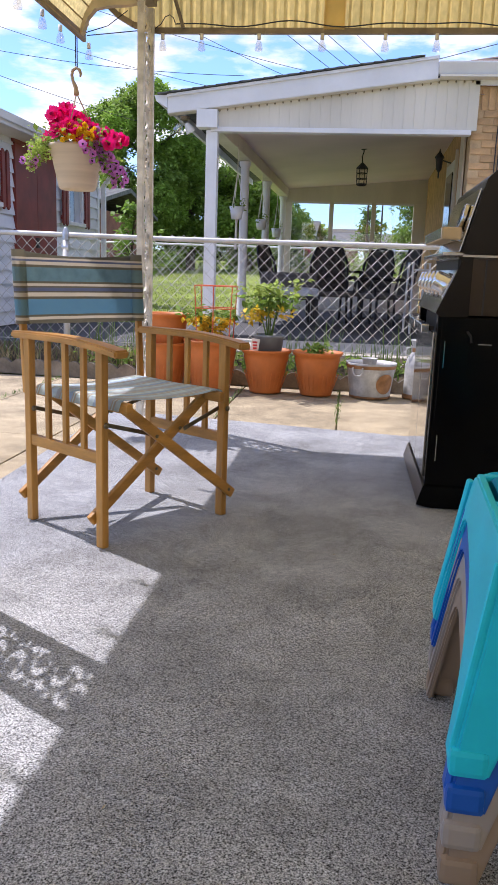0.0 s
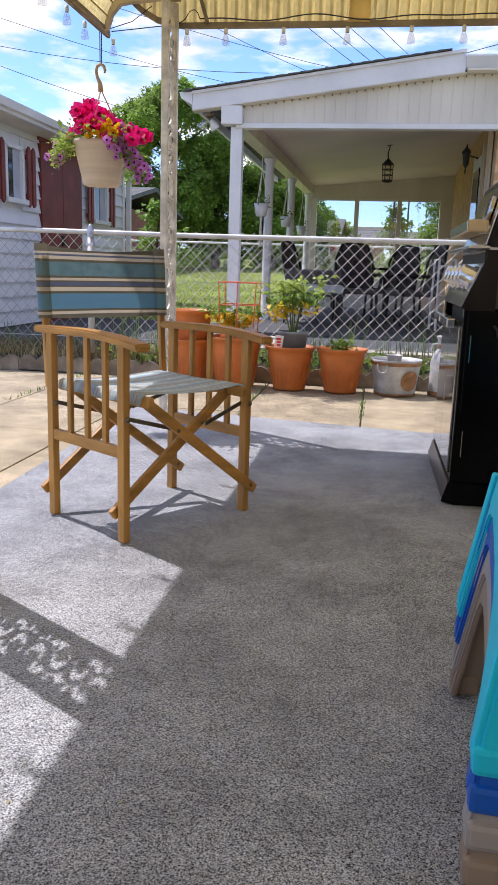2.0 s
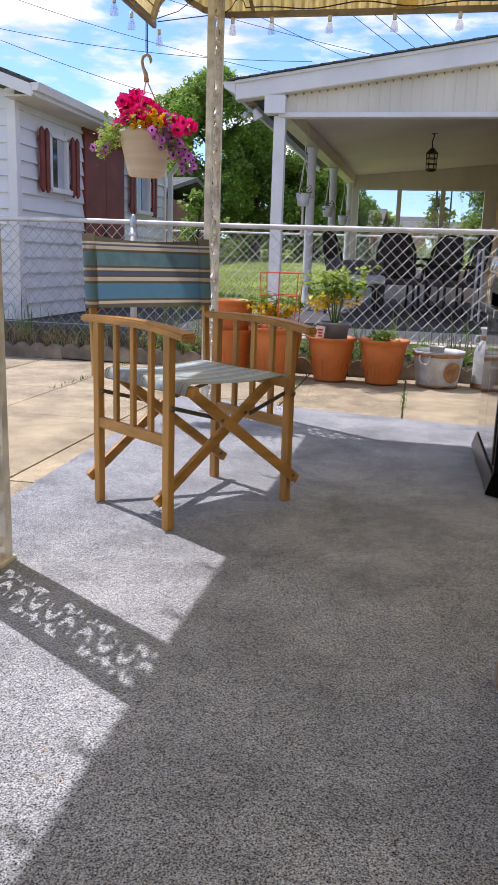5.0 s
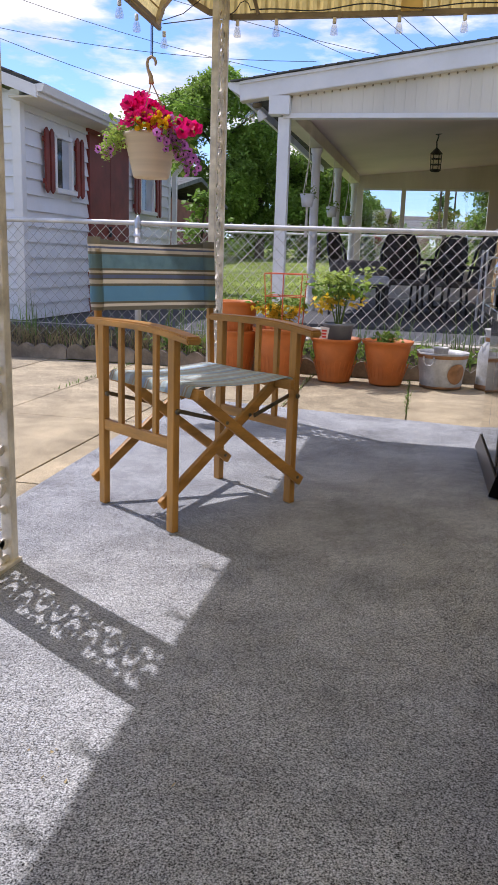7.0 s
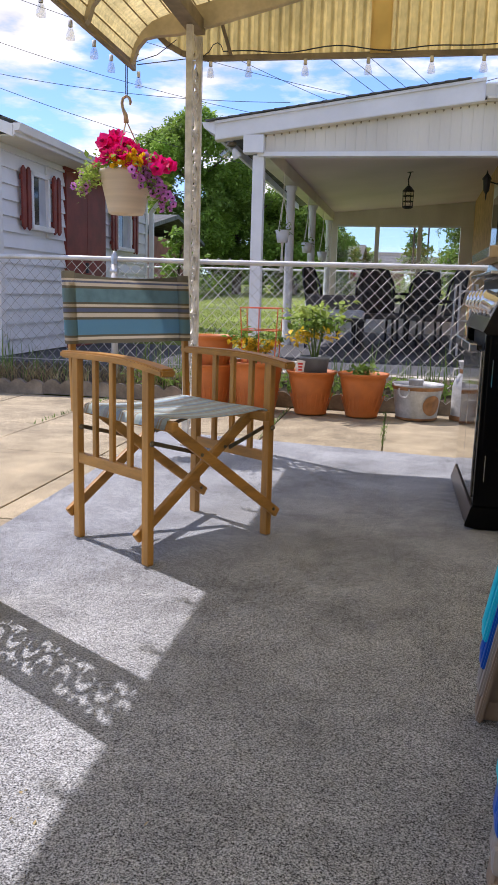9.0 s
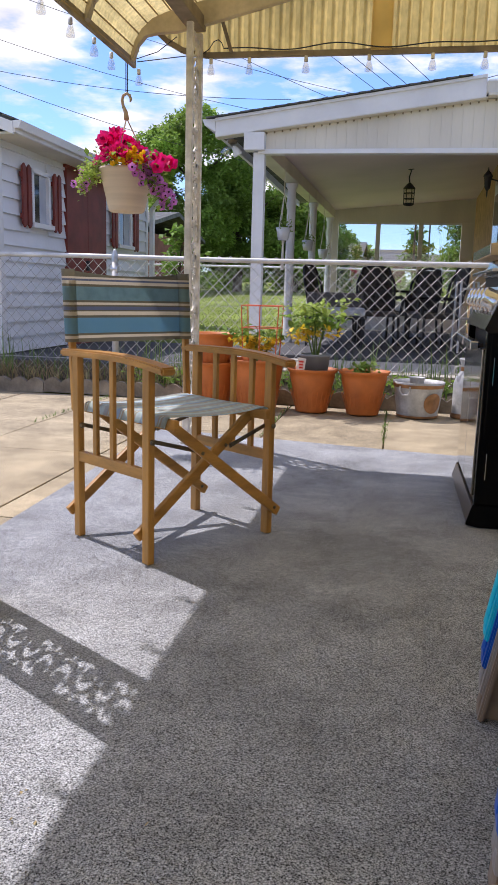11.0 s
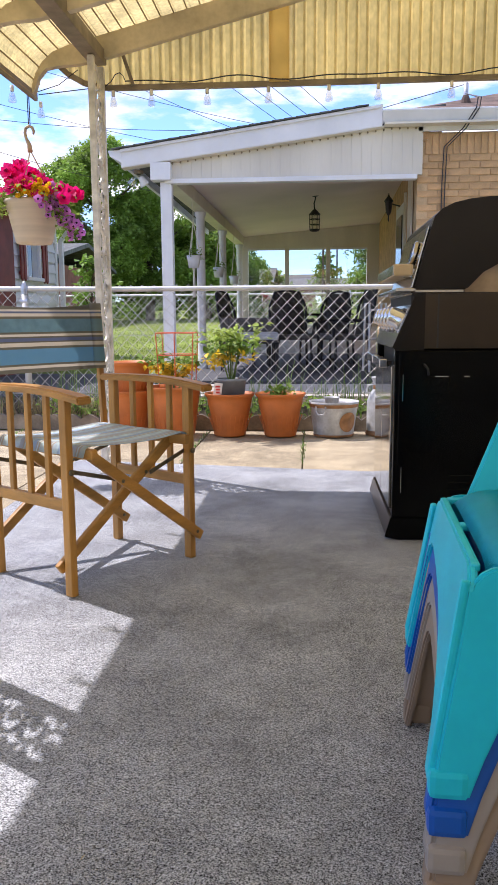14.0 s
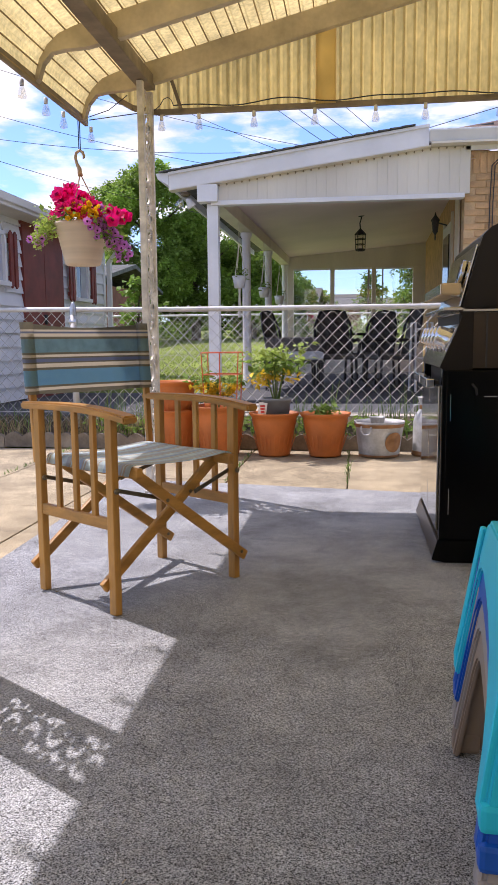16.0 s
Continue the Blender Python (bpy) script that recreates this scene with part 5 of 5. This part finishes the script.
part("body", lathe([(0.004, 2.42), (0.015, 2.37), (0.07, 2.30), (0.075, 2.28), (0.06, 2.26), (0.045, 2.10), (0.03, 2.08), (0.012, 2.05), (0.012, 1.98), (0.002, 1.95)], 8), "cable", wlp)
rq = random.Random(3)
for i, (y, zt) in enumerate(((9.25, 1.62), (11.4, 1.62), (13.3, 1.6))):
    hp = thing("hanging_planter", "small white hanging planter with trailing leaves", "hanging planter", Matrix.Translation((px(-1.34, y), y, 0)), "porch planters")
    part("pot", lathe([(0.001, zt - 0.14), (0.06, zt - 0.14), (0.085, zt), (0.078, zt)], 18), "white", hp, smooth=True)
    for a in (0, 2.1, 4.2):
        part("hanger", tube([(0, 0, 2.3), (0, 0, 2.0), (0.08 * math.cos(a), 0.08 * math.sin(a), zt)], 0.006, 4), "cream", hp)
    if i == 0:
        part("tassel", tube([(0, 0, zt - 0.14), (0.0, 0, zt - 0.2), (0, 0, zt - 0.48)], [0.02, 0.012, 0.022], 6), "cream", hp)
    tagged(part("foliage", leaves([(rq.gauss(0, 0.05), rq.gauss(0, 0.05), zt + rq.uniform(-0.06, 0.08)) for _ in range(70)], 0.05, rq), "leaf", hp), kind="stuff")
fl = thing("flood_light", "white double flood light under the porch eave", "lamp", Matrix.Translation((-1.72, 8.2, 0)))
part("base", lathe([(0.05, 2.40), (0.05, 2.37), (0.02, 2.36)], 14), "trimbrown", fl)
for s in (-1, 1):
    lh_ = part("lamp_head", lathe([(0.02, 0.05), (0.03, 0.03), (0.055, -0.04), (0.05, -0.05), (0.001, -0.045)], 14), "bulb" if s < 0 else "white", fl, smooth=True)
    lh_.matrix_local = pose(s * 0.05, -0.03, 2.29, 10, s * -28, 0)


def porch_chair(x, y, turn, mt="wicker", label="dark woven high-back patio chair on the porch floor"):
    e = thing("patio_chair", label, "chair", pose(x, y, 0.24, 0, 0, turn), "porch chairs")
    for sx in (-1, 1):
        for sy in (-1, 1):
            part("leg", tube([(sx * 0.26, sy * 0.24, 0), (sx * 0.25, sy * 0.22, 0.4)], 0.018, 6), "cable", e)
        part("arm", tube([(sx * 0.27, -0.26, 0.4), (sx * 0.29, -0.28, 0.58), (sx * 0.29, -0.1, 0.63), (sx * 0.27, 0.24, 0.6)], 0.02, 6), "cable", e)
        part("back_frame", tube([(sx * 0.25, 0.2, 0.38), (sx * 0.25, 0.3, 0.8), (sx * 0.17, 0.36, 1.0), (0, 0.37, 1.03)], 0.018, 6), "cable", e)
    part("seat", box(0.5, 0.5, 0.07, (0, -0.02, 0.4), 0.02), mt, e)
    b = sheet(lambda u, v: ((u - 0.5) * (0.48 - 0.1 * v * v), 0.24 + 0.13 * v - 0.03 * math.sin(3.14 * u), 0.42 + 0.58 * v), span(0, 1, 8), span(0, 1, 8))
    bmesh.ops.solidify(b, geom=b.faces[:], thickness=0.03)
    part("backrest", b, mt, e)
    return e


porch_chair(-0.22, 10.6, 8)
porch_chair(0.25, 11.3, -35)
porch_chair(-0.85, 10.9, 70)
porch_chair(0.5, 10.3, -70)
ben = thing("porch_bench", "low porch bench with pale cushions on a dark frame", "bench", pose(-0.72, 9.9, 0.24, 0, 0, 6))
for sx in (-0.34, 0.34):
    for sy in (-0.2, 0.2):
        part("leg", box(0.04, 0.04, 0.36, (sx, sy, 0.18)), "cable", ben)
part("frame", box(0.76, 0.48, 0.05, (0, 0, 0.36), 0.01), "cable", ben)
part("cushion", box(0.72, 0.46, 0.1, (0, 0, 0.43), 0.03), "cushion", ben)
part("backrest", box(0.72, 0.05, 0.2, (0, 0.22, 0.56), 0.02), "wicker", ben)
wk = thing("walking_frame", "white tubular walking frame on the porch", "walking frame", pose(0.83, 9.6, 0.24, 0, 0, 12))
for sx in (-0.1, 0.1):
    part("side_tube", tube([(sx, -0.14, 0), (sx, -0.1, 0.82), (sx, 0.08, 0.82), (sx, 0.14, 0)], 0.014, 8), "white", wk)
for z in (0.4, 0.74):
    part("cross_tube", tube([(-0.1, -0.11, z), (0.1, -0.11, z)], 0.012, 8), "white", wk)
tbl = thing("round_table", "dark round patio table on the porch", "table", Matrix.Translation((0.2, 12.4, 0.24)))
part("tabletop", lathe([(0.001, 0.72), (0.5, 0.72), (0.52, 0.705), (0.5, 0.69), (0.001, 0.69)], 30), "blackmatt", tbl)
part("pedestal", lathe([(0.25, 0), (0.22, 0.03), (0.05, 0.06), (0.04, 0.69)], 16), "cable", tbl)


# ---- trees and distance ----
def tree(x, y, h, r, n, seed, bottom=0.22, mt="leaf", leaf=0.17, label="broad green maple tree across the lawn"):
    rt = random.Random(seed)
    g = ground_z(x, y)
    e = thing("tree", label, "tree", Matrix.Translation((x, y, g)), "trees")
    trunk = bmesh.new()
    tube([(0, 0, -0.1), (0.03, 0, h * 0.25), (-0.05, 0.04, h * 0.5), (0, 0, h * 0.85)], [r * 0.09, r * 0.075, r * 0.05, r * 0.012], 9, trunk)
    clumps = []
    for k in range(76):
        t = rt.uniform(bottom, 1.0)
        rad = r * (0.35 + 0.75 * math.sin(min(1, (t - bottom) / (1 - bottom) * 0.82 + 0.16) * math.pi))
        a, q = rt.uniform(0, 6.283), rt.uniform(0.4, 1.0)
        rad *= 0.85 + 0.28 * math.sin(3 * a + 9 * t + seed)
        c = Vector((rad * q * math.cos(a), rad * q * math.sin(a), h * t * 0.96))
        clumps.append((c, r * rt.uniform(0.14, 0.34)))
        if k % 3 == 0:
            s = Vector((0, 0, max(h * 0.2, c.z - rad * 0.6)))
            tube([s, s.lerp(c, 0.5) + Vector((0, 0, 0.1)), c], [r * 0.03, r * 0.02, r * 0.006], 5, trunk)
    part("trunk", trunk, "bark", e)
    spots = []
    for _ in range(n):
        c, cr = clumps[rt.randrange(len(clumps))]
        d = Vector((rt.gauss(0, 1), rt.gauss(0, 1), rt.gauss(0, 0.75)))
        d = d.normalized() * cr * rt.uniform(0.7, 1.06)
        spots.append(c + d)
    tagged(part("crown", leaves(spots, leaf, rt), mt, e), kind="stuff")
    return e


tree(-8.75, 33.8, 7.4, 2.7, 48000, 1)
tree(-6.9, 34.5, 5.4, 2.4, 38000, 2)
tree(-4.6, 36, 4.3, 2.2, 26000, 3)
tree(-4.0, 39, 3.9, 1.8, 15000, 4)
tree(3.3, 40, 4.1, 1.9, 8000, 5, 0.15, "leaf", 0.2, "leafy tree beyond the porch windows")
tree(-2.1, 52, 2.3, 1.3, 2500, 6, 0.1, "leaf", 0.3, "small tree beyond the porch windows")
tree(0.9, 46, 3.4, 0.8, 1200, 7, 0.3, "leaf2", 0.25, "thin young tree beyond the porch windows")
tree(-3.55, 13.0, 1.7, 0.42, 700, 8, 0.2, "leaf2", 0.12, "bright young shrub beside the shed")
rb = random.Random(21)
for i in range(14):
    x = -11.5 + 1.0 * i + rb.uniform(-0.2, 0.2)
    y = 37 + rb.uniform(-1, 1)
    bs = thing("shrub", "low green shrub at the far side of the lawn", "shrub", Matrix.Translation((x, y, ground_z(x, y))), "far shrubs")
    tagged(part("foliage", leaves([(rb.gauss(0, 0.3), rb.gauss(0, 0.3), abs(rb.gauss(0.35, 0.25))) for _ in range(320)], 0.2, rb), rb.choice(["leaf", "leaf2", "leaf"]), bs), kind="stuff")


def far_house(x0, x1, y, depth, wall_h, roof_h, mt, label, wins, roof="shingle"):
    g = ground_z(x0, y) - 0.1
    e = thing("house", label, "house")
    part("wall", box(x1 - x0, depth, wall_h, ((x0 + x1) / 2, y + depth / 2, g + wall_h / 2)), mt, e)
    part("roof", prism([(y - 0.4, g + wall_h), (y + depth / 2, g + wall_h + roof_h), (y + depth + 0.4, g + wall_h), (y + depth + 0.4, g + wall_h + 0.12), (y + depth / 2, g + wall_h + roof_h + 0.14), (y - 0.4, g + wall_h + 0.12)], x1 - x0 + 0.8, "x", x0 - 0.4), roof, e)
    part("eave_board", box(x1 - x0 + 0.8, 0.04, 0.16, ((x0 + x1) / 2, y - 0.42, g + wall_h + 0.05)), "white", e)
    for wx in wins:
        w = part("window", box(1.1, 0.08, 1.1, (wx, y - 0.03, g + wall_h * 0.6)), "white", e)
        part("pane", box(0.95, 0.04, 0.95, (wx, y - 0.07, g + wall_h * 0.6)), "darkpane", w)
    return e


far_house(-12.5, -8.0, 24, 7, 2.2, 0.7, "redbrick", "red brick house with a grey roof behind the shed", (-9.5, -8.2))
far_house(-7.0, -2.4, 46, 8, 1.9, 0.9, "redbrick", "distant red brick house with white windows", (-6.0, -4.6, -3.2))
far_house(2.2, 9, 62, 8, 1.6, 0.9, "house_wall", "distant pale house with a shingled roof", (3.5, 5.5))
far_house(-4.2, 0.4, 54, 8, 1.7, 0.9, "redbrick", "distant brick house seen past the porch windows", (-3.0, -1.2))
car = thing("parked_car", "dark parked car across the lawn", "car", pose(-8.6, 42.5, ground_z(-8.6, 42.5), 0, 0, 0))
part("body", prism([(-1.9, 0.25), (-1.9, 0.7), (-1.1, 0.8), (-0.6, 1.3), (0.8, 1.3), (1.3, 0.82), (2.0, 0.75), (2.05, 0.3)], 1.6, "y", -0.8, None, 0.06), "black", car)
for xx in (-1.2, 1.25):
    for yy in (-0.78, 0.78):
        part("wheel", tube([(xx, yy - 0.08, 0.3), (xx, yy + 0.08, 0.3)], 0.3, 16), "cable", car)
for i, (x, y, h) in enumerate(((0.75, 45, 5.2), (2.0, 60, 6.0))):
    po = thing("utility_pole", "wooden utility pole with a cross arm", "utility pole", Matrix.Translation((x, y, ground_z(x, y))))
    part("pole", tube([(0, 0, -0.2), (0, 0, h)], [0.07, 0.05], 8), "bark", po)
    part("cross_arm", box(1.7, 0.1, 0.12, (0, -0.1, h - 0.5)), "bark", po)
    if i < 2:
        part("cross_arm", box(1.4, 0.1, 0.12, (0, -0.1, h - 1.0)), "bark", po)

# overhead wires
for i, (a, b, sag) in enumerate((((-12, 18, 8.5), (0.5, 20, 5.2), 0.35), ((-12, 17.5, 7.3), (1.0, 21, 4.7), 0.5), ((-10, 17, 5.7), (-2.5, 18, 5.0), 0.2), ((-10, 17, 5.6), (-3, 22, 4.1), 0.2),
                                ((-4.2, 16, 7.4), (1.2, 24, 5.2), 0.15), ((-3.8, 16, 7.5), (1.5, 24, 5.3), 0.15), ((-3.3, 16, 7.5), (1.9, 24, 5.3), 0.15), ((-2.5, 16, 7.5), (2.2, 24, 5.5), 0.15), ((-6.2, 18, 7.2), (-1.5, 18.2, 5.0), 0.1))):
    a, b = Vector(a), Vector(b)
    pts = [a.lerp(b, t) - Vector((0, 0, sag * 4 * t * (1 - t))) for t in span(0, 1, 16)]
    tagged(part("overhead_wire", tube(pts, 0.007, 4), "cable"), "thin dark overhead wire against the sky", "wire", "overhead wires")
tagged(part("overhead_wire", tube([(0.6, 9.5, 3.2), (1.2, 9.0, 3.24), (1.64, 8.6, 3.26)], 0.004, 4), "cable"), "service wire running to the roof pipe", "wire", "overhead wires")

# ---- weeds and grass ----
rg = random.Random(8)
sp1 = [(x, 6.22 + 0.55 * rg.random(), 0.06) for x in [rg.uniform(-5.5, 2.6) for _ in range(800)]]
sp1 = [(x, y, 0.03 + 0.16 * (y - 6.16) / 0.5) for x, y, z in sp1]
tagged(part("weeds", blades(sp1, 0.22, 0.004, rg), "grass"), "tufts of green weeds along the fence", "weeds", kind="stuff")
sp2 = [(rg.uniform(-5.5, -0.9), 6.2 + 0.5 * rg.random(), 0.08) for _ in range(2600)]
tagged(part("dry_weeds", blades(sp2, 0.16, 0.004, rg, None, 1.6), "straw"), "dry straw-coloured weeds in the bed", "weeds", kind="stuff")
sp3 = [(c + rg.gauss(0, 0.07), 6.45 + rg.gauss(0, 0.06), 0.12) for c in (-3.35, -2.05, -1.75, -0.35, -0.1, 0.42, 0.7, -4.4) for _ in range(15)]
tagged(part("tall_grass", blades(sp3, 0.4, 0.005, rg, None, 0.35), "grass"), "tall grass blades growing through the fence", "grass", kind="stuff")
lv = [(rg.uniform(-2.2, 1.2), 6.2 + 0.35 * rg.random(), 0.06 + 0.16 * rg.random()) for _ in range(900)]
tagged(part("ground_leaves", leaves(lv, 0.07, rg), "leaf"), "low leafy weeds behind the pots", "weeds", kind="stuff")
sp4 = []
for _ in range(9000):
    y = 10.3 + 18 * rg.random() ** 1.6
    sp4.append((rg.uniform(-6.5, -1.7 + 0.02 * y), y, ground_z(0, y)))
tagged(part("lawn_grass", blades(sp4, 0.03, 0.012, rg), "lawnblade"), "short blades of the mown lawn", "grass", kind="stuff")
sp5 = [(x0 + rg.gauss(0, 0.008), rg.uniform(4.6, 6.0), 0.0) for x0 in (-0.75, 0.005, -2.26) for _ in range(70)]
tagged(part("joint_weeds", blades(sp5, 0.03, 0.003, rg, None, 1.0), "grass"), "small weeds in the slab joints", "weeds", kind="stuff")

lit = [(-0.549 + rg.gauss(0, 0.02), 0.98 + rg.gauss(0, 0.03), 0.003) for _ in range(9)] + [(rg.uniform(-1.2, 1.0), rg.uniform(0.6, 4.2), 0.003) for _ in range(26)]
tagged(part("carpet_litter", leaves(lit, 0.010, rg, None, 0.05), "straw"), "tiny straw bits scattered on the carpet", "litter", kind="stuff")

# plain walls that close the patio behind and beside the camera
tagged(part("wall_east", box(0.2, 9.5, 3.6, (2.75, 0.0, 1.75)), "house_wall"), "plain pale house wall beside the patio", "wall", kind="structure")
tagged(part("wall_south", box(6.0, 0.2, 3.6, (-0.3, -2.6, 1.75)), "house_wall"), "plain pale house wall behind the patio", "wall", kind="structure")

# ---- pieces ----
patio = bpy.data.objects["patio_base"]


def slab(x0, x1, y0, y1, lift):
    b = box(x1 - x0 - 0.009, y1 - y0 - 0.009, 0.04, ((x0 + x1) / 2, (y0 + y1) / 2, -0.026 + lift), 0.005)
    part("slab", b, "slab", patio)


rs = random.Random(2)
for i in range(12):
    x0 = 0.005 + 0.755 * (i - 8)
    x1 = x0 + 0.755
    cuts = [-1.3, 0.0, 1.3, 2.6, 3.86, 4.75, 6.12] if x0 < -1.0 else [3.9, 6.12]
    for y0, y1 in zip(cuts, cuts[1:]):
        slab(x0, x1, y0, y1, rs.uniform(-0.004, 0.0))

# scalloped edging blocks
ed = thing("garden_edging", "weathered scalloped concrete edging along the bed", "edging")
out = [(-0.3, 0.0)] + [(-0.3 + 0.6 * t, 0.085 + 0.04 * abs(math.sin(t * 4 * math.pi))) for t in span(0, 1, 32)] + [(0.3, 0.0)]
eb = part("edging_block", prism(out, 0.05, "y", -0.025, None), "edging", ed)
eb.location = (-5.6, 6.14, 0)
for i in range(1, 15):
    o = new("edging_block", eb.data)
    o.parent = ed
    o.location = (-5.6 + 0.606 * i, 6.14 + rs.uniform(-0.008, 0.008), rs.uniform(-0.012, 0.0))
    o.rotation_euler = (rs.uniform(-0.04, 0.04), rs.uniform(-0.01, 0.01), rs.uniform(-0.015, 0.015))

# bricks
core = [o for o in house.children if o.name.startswith("wall_core")]
me_brick = bpy.data.meshes.new("brick")
bb = box(0.194, 0.02, 0.057, (0, 0, 0), 0.003)
bb.to_mesh(me_brick)
bb.free()
me_brick.materials.append(M["brick"])
for r in range(25):
    z = 1.02 + 0.068 * r
    header = r == 23
    step = 0.069 if r in (22, 23, 24) else 0.204
    if r in (22, 24):
        continue
    x = 1.11 + (0.102 if r % 2 else 0.0)
    while x < 2.6:
        o = new("brick", me_brick)
        o.parent = core[0]
        if header:
            o.matrix_local = Matrix.Translation((x, 8.164 + rs.uniform(-0.002, 0.002), z)) @ pose(0, 0, 0, 0, 90, 0)
            x += 0.068
        else:
            o.location = (x + 0.1, 8.164 + rs.uniform(-0.002, 0.002), z)
            x += 0.204
for r in range(24):
    z = 1.02 + 0.068 * r
    y = 8.3 + (0.102 if r % 2 else 0.0)
    while y < 9.7:
        if not 8.86 < y < 9.16:
            o = new("brick", me_brick)
            o.parent = core[1]
            o.matrix_local = Matrix.Translation((px(1.168, y), y, z)) @ pose(0, 0, 0, 0, 0, 90)
        y += 0.204
